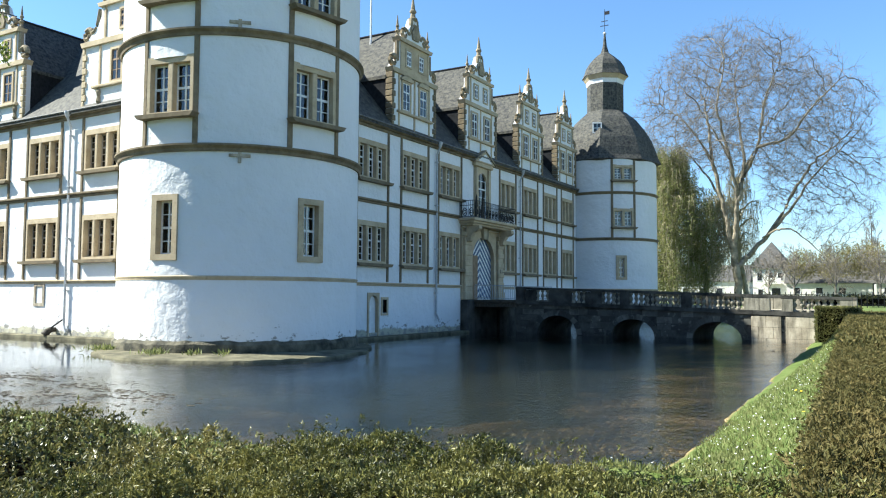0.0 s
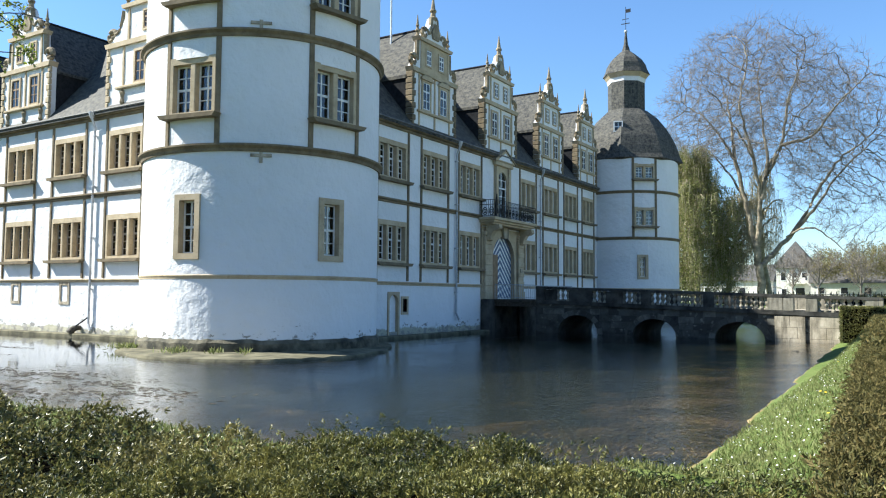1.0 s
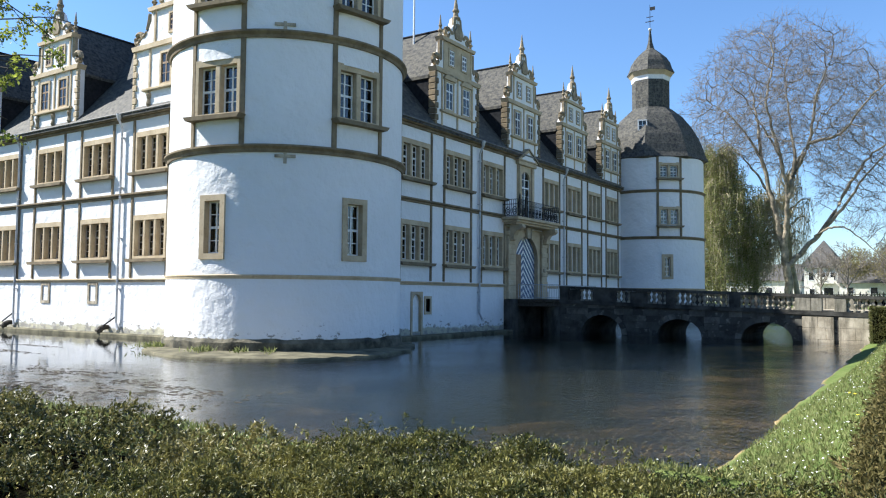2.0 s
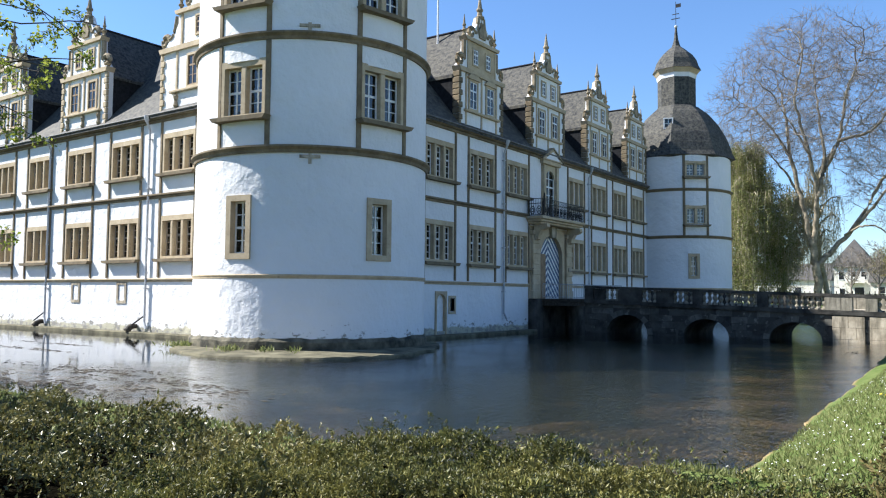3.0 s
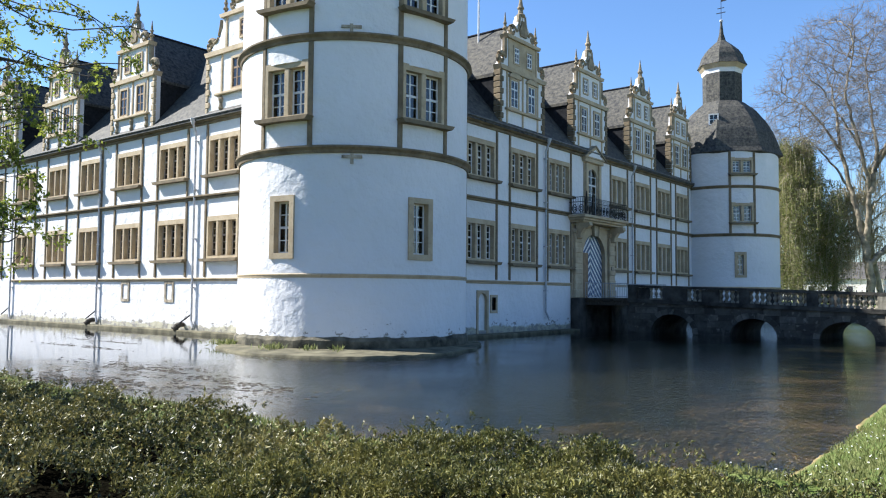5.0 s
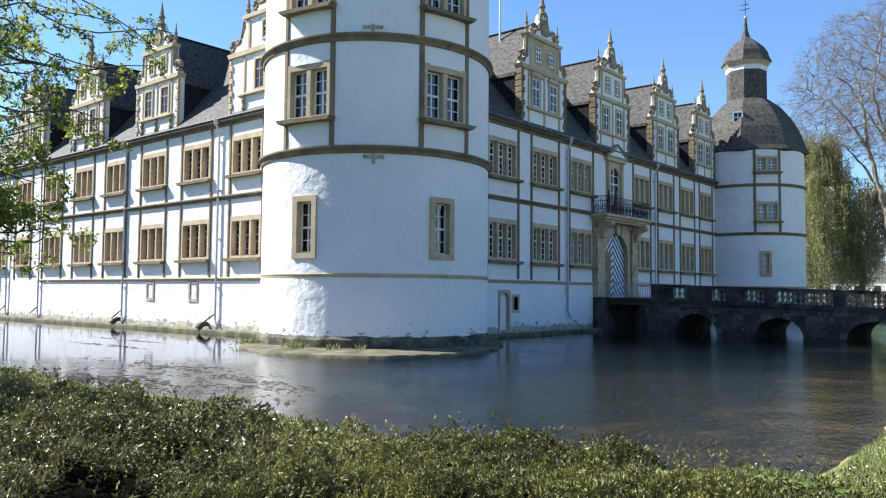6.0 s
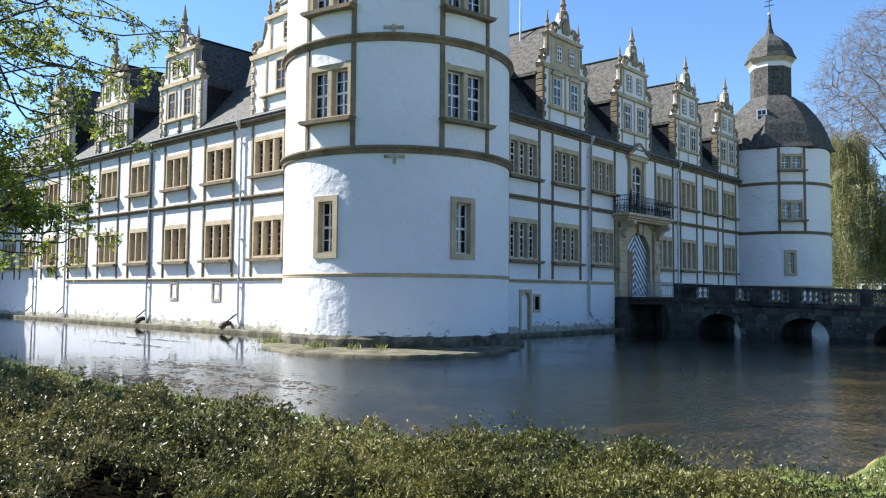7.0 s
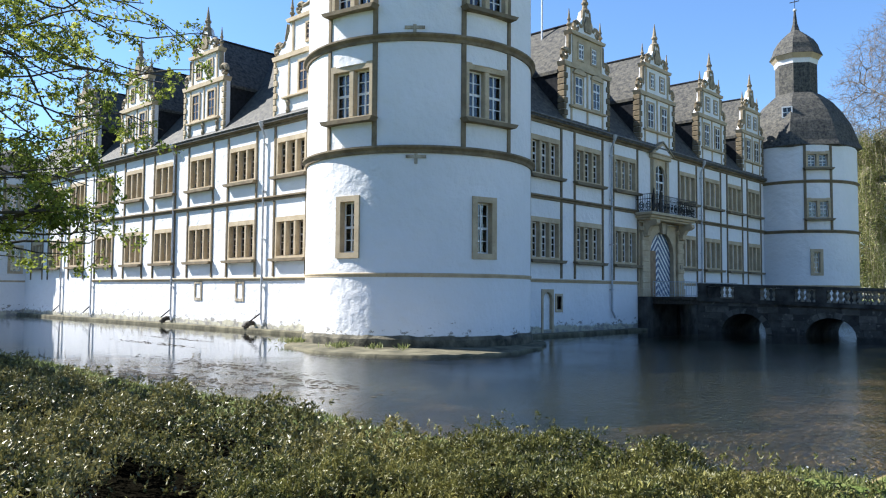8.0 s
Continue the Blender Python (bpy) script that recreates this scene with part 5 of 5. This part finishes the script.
# the great plane tree: limbs as (to the right, deeper, height), filled out to a rounded crown
PLANE = [
    ([(0, 0, -1.4), (0.05, 0, 2), (-0.1, 0, 4.6), (-0.4, 0, 6.6)], 0.46, 0.36),
    ([(-0.4, 0, 6.5), (-1.5, 0.4, 11.6), (-2.5, 0.8, 16.7), (-2.7, 1.0, 19.4), (-3.2, 1.2, 23)], 0.29, 0.09),
    ([(-0.35, 0, 6.4), (-0.1, -0.2, 8.4), (0.2, -0.6, 11.6), (-0.9, -1.6, 17), (-1.9, -2.2, 21.4), (-1.0, -2.4, 25.5)], 0.31, 0.07),
    ([(0.2, -0.6, 11.6), (1.0, 0.6, 15.3), (0.4, 1.8, 20), (0.0, 2.6, 25.5)], 0.24, 0.06),
    ([(0.2, -0.6, 11.4), (0.8, -0.8, 14), (2.3, -1.4, 17), (3.0, -2.0, 22), (4.5, -2.2, 25.5)], 0.27, 0.06),
    ([(2.2, -1.4, 16.9), (5.2, -2.6, 17.4), (7.8, -3.0, 21.0), (9.6, -3.2, 22.6)], 0.18, 0.05),
    ([(0.1, 0, 4.4), (1.2, 0.3, 5.6), (3.6, 0.6, 8.2), (5.9, 0.8, 12.6), (7.8, 1.0, 15.6), (11.0, 1.0, 18.0)], 0.31, 0.06),
    ([(3.4, 0.6, 8.0), (5.6, -0.4, 10.6), (7.2, -1.2, 13.3), (10.4, -1.6, 16.6)], 0.2, 0.05),
    ([(2.6, 0.5, 7.4), (4.2, -0.6, 8.3), (5.5, -1.0, 8.1), (7.2, -1.4, 6.5), (9.0, -1.6, 4.6)], 0.13, 0.03),
    ([(-2.3, 0.7, 15.6), (-3.6, 0.2, 18.2), (-5.4, 0.0, 20.8), (-7.6, 0.0, 22.4)], 0.16, 0.04),
    ([(-1.4, 0.4, 11.2), (-2.6, 2.2, 14.0), (-4.6, 3.4, 17.0), (-6.4, 4.0, 18.6)], 0.16, 0.04),
    ([(-0.6, -1.3, 15.8), (-1.8, -3.6, 18.0), (-3.4, -5.4, 20.5)], 0.14, 0.04),
    ([(0.9, 0.5, 15.0), (2.4, 3.6, 18.0), (3.6, 6.0, 21.0)], 0.14, 0.04),
]


def crooked(r, pts, r0, per=5):
    p = np.array(pts, float)
    s = np.linspace(0, len(p) - 1, per * len(p))
    q = np.stack([np.interp(s, np.arange(len(p)), p[:, j]) for j in range(3)], 1)
    for _ in range(2):
        q[1:-1] = (q[:-2] + 2 * q[1:-1] + q[2:]) / 4
    q[1:] += r.normal(size=(len(q) - 1, 3)) * min(0.07, r0 * 0.25)
    return q


def crown_growth(r, start, marks, step=0.55, reach=7.0, kill=0.8, rounds=70):
    """Branches that grow from the limbs towards free room in the crown. Gives nodes and the parent of each."""
    pos, par = list(start), [-1] * len(start)
    near = np.full(len(marks), 1e9)
    who = np.zeros(len(marks), int)
    fresh = np.arange(len(pos))
    alive = np.ones(len(marks), bool)
    for _ in range(rounds):
        new_p = np.array([pos[i] for i in fresh])
        d = np.linalg.norm(marks[:, None] - new_p[None], axis=2)
        j = d.argmin(1)
        dm = d[np.arange(len(marks)), j]
        better = dm < near
        near[better], who[better] = dm[better], fresh[j[better]]
        alive &= near > kill
        pull = collections.defaultdict(lambda: np.zeros(3))
        for i in np.nonzero(alive & (near < reach))[0]:
            v = marks[i] - pos[who[i]]
            pull[who[i]] += v / np.linalg.norm(v)
        if not pull:
            break
        first = len(pos)
        for k, v in pull.items():
            v = v / (np.linalg.norm(v) + 1e-9) + r.normal(size=3) * 0.28 + [0, 0, 0.05]
            pos.append(pos[k] + step * v / np.linalg.norm(v))
            par.append(k)
        fresh = np.arange(first, len(pos))
    return np.array(pos), par


def plane_tree(base, right=(0.985, 0.17), seed=3):
    t = tagged(root("plane_tree", Matrix.Translation(base)), "tall leafless plane tree with pale flaking bark and wide crown", "tree")
    r = np.random.default_rng(seed)
    wood, twigs, starts = Wood(), Wood(), []
    turn = lambda q: np.stack([q[:, 0] * right[0] - q[:, 1] * right[1], q[:, 0] * right[1] + q[:, 1] * right[0], q[:, 2]], 1)
    for pts, r0, r1 in PLANE:
        q = crooked(r, pts, r0)
        wood.tube(turn(q), np.linspace(r0, r1, len(q)), 8)
        starts.append(q[len(q) // 3:] if r0 < 0.45 else q[-1:])
    marks = []
    for c, rad, n in (((1.8, 0, 20.9), (12.2, 9.0, 10.6), 4800), ((8.8, 0, 14.0), (6.4, 4.5, 7.0), 800), ((-4.2, 0, 20.0), (6.8, 6.0, 7.4), 700)):
        u = r.normal(size=(n, 3))
        u = u / np.linalg.norm(u, axis=1, keepdims=True) * r.uniform(0.05, 1, (n, 1)) ** 0.4
        marks.append(np.array(c) + u * rad)
    marks = np.concatenate(marks)
    marks = marks[~((marks[:, 0] < 3.0) & (marks[:, 2] < 14.5 + 0.3 * np.abs(marks[:, 0])))]
    marks = marks[marks[:, 2] < 31 - 0.62 * np.maximum(0, marks[:, 0] - 0.5)]
    pos, par = crown_growth(r, np.concatenate(starts), marks)
    kids, load = collections.defaultdict(list), np.ones(len(pos))
    n0 = sum(len(q) for q in starts)
    for i in range(len(pos) - 1, n0 - 1, -1):
        kids[par[i]].append(i)
        load[par[i]] += load[i]
    rad = np.minimum(0.13, 0.0145 * load ** 0.42)
    heads = [(k, c) for k in range(n0) for c in kids[k]]
    while heads:
        k, c = heads.pop()
        line = [k, c]
        while kids[line[-1]]:
            nxt = sorted(kids[line[-1]], key=lambda i: -load[i])
            heads += [(line[-1], i) for i in nxt[1:]]
            line.append(nxt[0])
        rr = [rad[c]] + [rad[i] for i in line[1:]]
        (wood if rad[c] > 0.1 else twigs).tube(turn(pos[line]), rr, 5 if rad[c] > 0.06 else 3)
    for i in range(n0, len(pos)):
        if load[i] > 14:
            continue
        along = pos[i] - pos[par[i]]
        for _ in range(7 if load[i] < 5 else 3):
            d = along / 0.55 + r.normal(size=3) * 0.8
            q = wander(r, pos[i], d / np.linalg.norm(d), r.uniform(0.5, 1.9), 3, 0.25, -0.02)
            twigs.tube(turn(q), [0.011, 0.010, 0.008, 0.006], 3)
    wood.put("trunk", BARK, t)
    tagged(twigs.put("crown", TWIG, t), kind="stuff")
    return t


plane_tree((-15.0, 88.0, 1.5))


def weeping(name, label, base, height, wide, boughs, strands, seed, mat, size=0.2, full=1.0, low=0.3, right=(0.985, 0.17)):
    """A trunk, boughs that arch out, and bunches of strands that hang from each bough."""
    t = tagged(root(name, Matrix.Translation(base)), label, "tree")
    r = np.random.default_rng(seed)
    wood = Wood()
    stem = wander(r, (0, 0, -0.5), (0, 0, 1), height * 0.92, 8, 0.06, 0.08)
    wood.tube(stem, np.linspace(0.38, 0.07, 9), 7)
    at, ways = [], []
    for b in range(boughs):
        a = b * 2.4 + r.uniform(-0.5, 0.5)
        z0 = height * (low + (0.97 - low) * (b + r.uniform(0, 1)) / boughs)
        out = wide * r.uniform(0.45, 1.0) * (1.0 - 0.55 * max(0, z0 / height - 0.65) / 0.35)
        tip = np.array([out * math.cos(a), out * math.sin(a), 0])
        foot = np.array([np.interp(z0 * 0.85, stem[:, 2], stem[:, j]) for j in range(3)])
        arch = np.array([foot, foot + tip * 0.4 + [0, 0, z0 * 0.11], foot + tip * 0.8 + [0, 0, z0 * 0.15], foot + tip + [0, 0, z0 * 0.10]])
        arch = crooked(r, arch, 0.3, 3)
        wood.tube(arch, np.linspace(0.13, 0.03, len(arch)), 5)
        for _ in range(strands):
            k = r.uniform(0.25, 1) ** 0.7 * (len(arch) - 1)
            p = np.array([np.interp(k, np.arange(len(arch)), arch[:, j]) for j in range(3)]) + r.normal(size=3) * [0.45, 0.45, 0.25]
            ln = min(p[2] - 0.6, height * r.uniform(0.04, 0.26))
            if ln < 0.3:
                continue
            sway = r.normal(size=2) * 0.25
            line = np.array([(p[0] + sway[0] * f + r.normal() * 0.06, p[1] + sway[1] * f + r.normal() * 0.06, p[2] - ln * f) for f in (0, 0.2, 0.4, 0.6, 0.8, 1.0)])
            wood.tube(line, np.linspace(0.028, 0.010, 6), 3)
            n = int((4 + ln * 11) * full * r.uniform(0.3, 1.5))
            s = r.uniform(0.0, 5, n)
            q = np.stack([np.interp(s, np.arange(6), line[:, j]) for j in range(3)], 1)
            at.append(q + r.normal(size=(n, 3)) * [0.24, 0.24, 0.16])
            ways.append(r.normal(size=(n, 3)) * 0.7 + [0, 0, -0.5])
    wood.put("trunk", PALETWIG, t)
    v, f = leaves(r, np.concatenate(at), np.concatenate(ways), size, 0.42)
    tagged(cloud("crown", v, f, mat, t), kind="stuff")
    return t


PALETWIG = plain("pale_hanging_twigs", (0.26, 0.225, 0.14), (0.44, 0.39, 0.26), 2.0, 0.9, bump=0)
WILLOW = leaf_mat("willow_catkins", (0.24, 0.21, 0.09), (0.40, 0.35, 0.16), (0.50, 0.43, 0.22), 0.7, 0.4)
weeping("ivy_tree", "tree wrapped in hanging green ivy beside the tower", (-21.6, 88.5, 1.6), 18.8, 4.4, 64, 30, 5, IVY, 0.2, 1.5, 0.2)
weeping("weeping_tree", "weeping tree with drooping brown-green twigs", (-19.0, 90.6, 1.6), 13.5, 3.6, 28, 30, 6, WILLOW, 0.15, 0.8, 0.4)
weeping("weeping_tree", "weeping tree with drooping brown-green twigs behind a trunk", (-15.2, 96.0, 1.6), 17.0, 3.0, 22, 20, 8, WILLOW, 0.15, 0.6, 0.35)

# overhanging spring tree beside the hedge
sp = tagged(root("overhanging_tree", Matrix.Translation((-12.5, -0.6, 0.9))), "tree in fresh yellow-green leaf with dark overhanging branches", "tree")
r5 = np.random.default_rng(11)
wood, twigs, tips = Wood(), Wood(), []
wood.tube(np.array([(0, 0, -0.3), (0.05, 0, 2), (0, 0.1, 5), (0.1, 0.1, 9)]), [0.28, 0.24, 0.2, 0.1], 9)
for k in range(52):
    el = 2.0 + 18.5 * ((k * 7) % 41) / 40
    az, dist = radians(60.8 + 6.0 * (1 - (el - 4) / 16) + 11 * r5.uniform(0, 1)), r5.uniform(9.0, 11.5)
    end = np.array([-dist * math.sin(az) + 12.5, dist * math.cos(az) + 0.6, 1.5 + dist * math.tan(radians(el))])
    if 41 <= k <= 47:
        el, az = 13.5 + 0.95 * (k - 41), radians(60.6 + 1.3 * (k % 3) + r5.uniform(0, 1.2))
        end = np.array([-dist * math.sin(az) + 12.5, dist * math.cos(az) + 0.6, 1.5 + dist * math.tan(radians(el))])
    if k > 47:
        end = np.array([r5.uniform(-4, 1), r5.uniform(-4, -1), r5.uniform(6, 8)])
    if el > 13.5 and k % 3 and k < 41:
        continue
    pts, r0 = [(0, 0, max(2.6, end[2] - 1.2)), 0.35 * end + [0, 0, 0.75 * end[2]], 0.7 * end + [0, 0, 0.4 * end[2]], end], 0.075
    p = np.array(pts)
    s = np.linspace(0, 3, 30)
    q = np.stack([np.interp(s, range(4), p[:, k]) for k in range(3)], 1)
    for turns, swing in ((2.2, 0.34), (4.7, 0.2), (9.0, 0.09)):
        q += np.sin(s[:, None] * turns + r5.uniform(0, 6.3, 3)) * swing * r5.uniform(0.4, 1.2, 3) * np.minimum(s, 1)[:, None]
    wood.tube(q, np.linspace(r0 if k % 6 == 0 else r0 * 0.45, 0.006, 30), 6)
    branch_out(r5, wood, twigs, q, r0 * 0.4, 0, 0.85, (12, 6), (0.0, -0.08), tips, 0.0035, 0.45)
wood.put("trunk", DARKBARK, sp)
tagged(twigs.put("twig", DARKBARK, sp), kind="stuff")
at, ways = [], []
for q in tips:
    k = 17
    s = r5.uniform(0.4, len(q) - 1, k)
    at.append(np.stack([np.interp(s, np.arange(len(q)), q[:, j]) for j in range(3)], 1) + r5.normal(size=(k, 3)) * 0.028)
    ways.append(r5.normal(size=(k, 3)) * 0.7 + [0, 0, -0.2])
v, f = leaves(r5, np.concatenate(at), np.concatenate(ways), 0.056, 0.6)
tagged(cloud("crown", v, f, SPRING, sp), kind="stuff")

# ---- far side: houses, trees, fence ----
def house(name, label, x, y, wx, wy, h, roof, wins, turn=0, z=1.5):
    t = tagged(root(name, pose(x, y, z, 0, 0, turn)), label, "house")
    part("wall", boxes((-wx / 2, wx / 2, -wy / 2, wy / 2, -0.5, h)), FARWALL, t)
    part("roof", prism(bmesh.new(), [(-wy / 2 - 0.4, h - 0.1), (wy / 2 + 0.4, h - 0.1), (0, h + roof)], -wx / 2 - 0.3, wx / 2 + 0.3), ROOFTILE, t, m=pose(0, 0, 0, 0, 0, 90))
    for u, zz, w, hh in wins:
        win = part("window", holed_box(-w / 2, w / 2, 0, hh, 0.08, -0.05, 0.05), PAINT, t, m=Matrix.Translation((u, -wy / 2, zz)))
        part("pane", boxes((-w / 2 + 0.08, w / 2 - 0.08, -0.02, 0.0, 0.08, hh - 0.08)), DARKPANE, win)
    return t


villa = house("villa", "pale two-storey villa with a pointed hipped grey roof", -18.6, 142, 5.2, 7, 6.0, 0.6, [(-1.5, 3.8, 0.9, 1.4), (0.2, 3.8, 0.9, 1.4), (1.7, 3.8, 0.9, 1.4), (-1.4, 1.0, 0.9, 1.5), (1.0, 0.7, 1.5, 2.0)])
bm = bmesh.new()
bmesh.ops.create_cone(bm, segments=4, radius1=4.6, radius2=0.1, depth=4.4, cap_ends=True, matrix=pose(0, 0, 8.3, 0, 0, 45))
part("hipped_roof", bm, ROOFTILE, villa)
part("balcony", boxes((-0.9, 1.9, -4.3, -3.5, 3.3, 3.5), (-0.9, 1.9, -4.3, -4.22, 3.5, 4.3)), FARWALL, villa)
for i, (x, w) in enumerate(((-9.5, 12), (1.5, 9), (14, 14))):
    house("long_house", "long low white building with grey roof", x, 138, w, 8, 3.4, 3.2, [(-w / 2 + 1.5 + 3.2 * k, 1.6, 1.1, 1.1) for k in range(int(w / 3.2))])
house("long_house", "low pale building beyond the trees", -34, 150, 22, 8, 4.0, 3.0, [(-9 + 3 * k, 1.2, 1.2, 1.6) for k in range(7)])
small_limbs = [([(0, 0, -0.5), (0, 0, 2.5), (0.1, 0, 4.5), (0, 0.2, 8.0)], 0.16, 0.03, True), ([(0, 0, 2.4), (1.2, 0.4, 4.2), (2.2, 0.6, 6.2)], 0.09, 0.02, True), ([(0, 0, 2.6), (-1.2, -0.4, 4.4), (-2.0, -0.4, 6.4)], 0.09, 0.02, True), ([(0, 0, 3), (0.2, 1.4, 5), (0.3, 2.2, 6.8)], 0.08, 0.02, True)]
st, _ = bare_tree("street_tree", "small bare street tree with brown twigs", (-12.0, 112, 1.5), small_limbs, 0.15, (10, 7, 5), (0.05, 0.02, 0.0), 21, 2.2, bark=TWIG)
tagged(st, group="street trees")
for x, y, k in ((-7.5, 118, 40), (-2.0, 108, 100), (2.5, 124, 200), (-16.5, 122, 300), (6.0, 112, 20), (-26, 126, 60), (11, 130, 250)):
    copy_thing(st, pose(x, y, 1.5, 0, 0, k))
pop = [([(0, 0, -0.5), (0, 0, 5), (0.1, 0, 11), (0, 0, 17.0)], 0.25, 0.04, True), ([(0, 0, 3), (0.7, 0, 8), (0.7, 0.2, 14)], 0.1, 0.02, True), ([(0, 0, 3), (-0.7, 0.3, 8), (-0.7, 0.2, 14)], 0.1, 0.02, True)]
pt, _ = bare_tree("poplar", "tall slim bare poplar", (-4.2, 160, 1.5), pop, 0.2, (26, 7, 3), (0.35, 0.2, 0.1), 31, 2.0, bark=TWIG)
tagged(pt, group="poplars")
copy_thing(pt, pose(0.6, 158, 1.5, 0, 0, 80))
copy_thing(pt, pose(5.5, 165, 1.5, 0, 0, 160))

fence = tagged(root("iron_fence"), "dark iron fence along the far bank", "fence")
for i in range(60):
    x = -19.2 + i * 0.45
    part("fence_post", shared(("fence_post",), lambda: boxes((-0.035, 0.035, -0.035, 0.035, -0.4, 1.55), bevel=0.01), IRON), None, fence, m=Matrix.Translation((x, 79.6, 1.5)))
for z in (1.85, 2.75):
    part("rail", boxes((-19.3, 7.4, 79.57, 79.63, z, z + 0.05)), IRON, fence)
hedge("low_hedge", "low clipped hedge along the far road", -24.0, 26.0, 98, 99.4, 1.4, 2.55, 60, 0.32, LAUREL, 0.06, 1.0)


def car(label, x, y, paint):
    c = tagged(root("car", pose(x, y, 1.5, 0, 0, 4)), label, "car")
    body = [(-2.1, 0.3), (-2.15, 0.75), (-1.3, 0.9), (-0.7, 1.4), (0.9, 1.42), (1.6, 0.95), (2.1, 0.85), (2.15, 0.35)]
    part("body", prism(bmesh.new(), body, -0.8, 0.8), paint, c)
    part("side_window", prism(bmesh.new(), [(-1.1, 0.95), (-0.62, 1.33), (0.8, 1.34), (1.35, 0.97)], -0.815, 0.815), DARKPANE, c)
    for u in (-1.35, 1.35):
        for s in (-0.72, 0.72):
            w = part("wheel", lathe(bmesh.new(), [(0.1, -0.1), (0.31, -0.1), (0.33, 0), (0.31, 0.1), (0.1, 0.1)], 14), DARKBARK, c, m=pose(u, s, 0.33, 90, 0, 0))
            part("rim", lathe(bmesh.new(), [(0.03, -0.11), (0.2, -0.11), (0.2, 0.11), (0.03, 0.11)], 10), ZINC, w)


car("parked dark car beside the long buildings", -3.0, 102, CARPAINT)
car("parked silver car beside the long buildings", 2.6, 103, ZINC)
car("parked white car beside the villa", -16.0, 128, PAINT)

pole = tagged(root("flagpole", rm @ Matrix.Translation((39.3, 3.0, 17.0))), "thin white flagpole on the entrance wing's roof", "flagpole")
part("mast", tube(bmesh.new(), [(0, 0, 0), (0, 0, 8.0)], [0.07, 0.04], 8), PAINT, pole)
part("ball", lathe(bmesh.new(), [(0.02, -0.08), (0.09, 0), (0.02, 0.08)], 8, (0, 0, 8.05)), GOLD, pole)

# ---- budding crowns of the far street trees ----
rf = np.random.default_rng(55)
OLIVE = leaf_mat("far_budding_twigs", (0.15, 0.135, 0.055), (0.26, 0.23, 0.095), (0.36, 0.31, 0.14), 0.8, 0.4)
fat, fway = [], []
for i in range(30):
    cx, cy, hh, ww = -13.5 + 1.7 * i + rf.uniform(-1.2, 1.2), 130 + rf.uniform(-3, 2), rf.uniform(4.6, 6.4), rf.uniform(1.8, 3.0)
    u = rf.normal(size=(1500, 3))
    u = u / np.linalg.norm(u, axis=1, keepdims=True) * rf.uniform(0.1, 1, (1500, 1)) ** 0.5
    fat.append(np.array([cx, cy, 5.0 + hh * 0.5]) + u * [ww, 1.8, hh * 0.5])
    fway.append(rf.normal(size=(1500, 3)) * 0.6 + [0, 0, 0.7])
v, f = leaves(rf, np.concatenate(fat), np.concatenate(fway), 0.42, 0.22)
tagged(cloud("far_trees", v, f, OLIVE), "row of olive-brown budding tree crowns before the houses", "trees", kind="stuff")

# ---- unseen foliage belt, added behind the near bank to hold back sky light ----
rb = np.random.default_rng(77)
bat, bway = [], []
for i in range(46):
    cx, cy, hh = -120 + 4.6 * i + rb.uniform(-2, 2), -30 + rb.uniform(-8, 5), rb.uniform(18, 24)
    u = rb.normal(size=(520, 3))
    u = u / np.linalg.norm(u, axis=1, keepdims=True) * rb.uniform(0.2, 1, (520, 1)) ** 0.5
    bat.append(np.array([cx, cy, hh * 0.55]) + u * [4.2, 4.2, hh * 0.47])
    bway.append(rb.normal(size=(520, 3)))
v, f = leaves(rb, np.concatenate(bat), np.concatenate(bway), 1.1, 0.6)
tagged(cloud("park_trees", v, f, LAUREL), "unseen foliage belt added behind the near bank to cut sky light", "trees", kind="stuff")
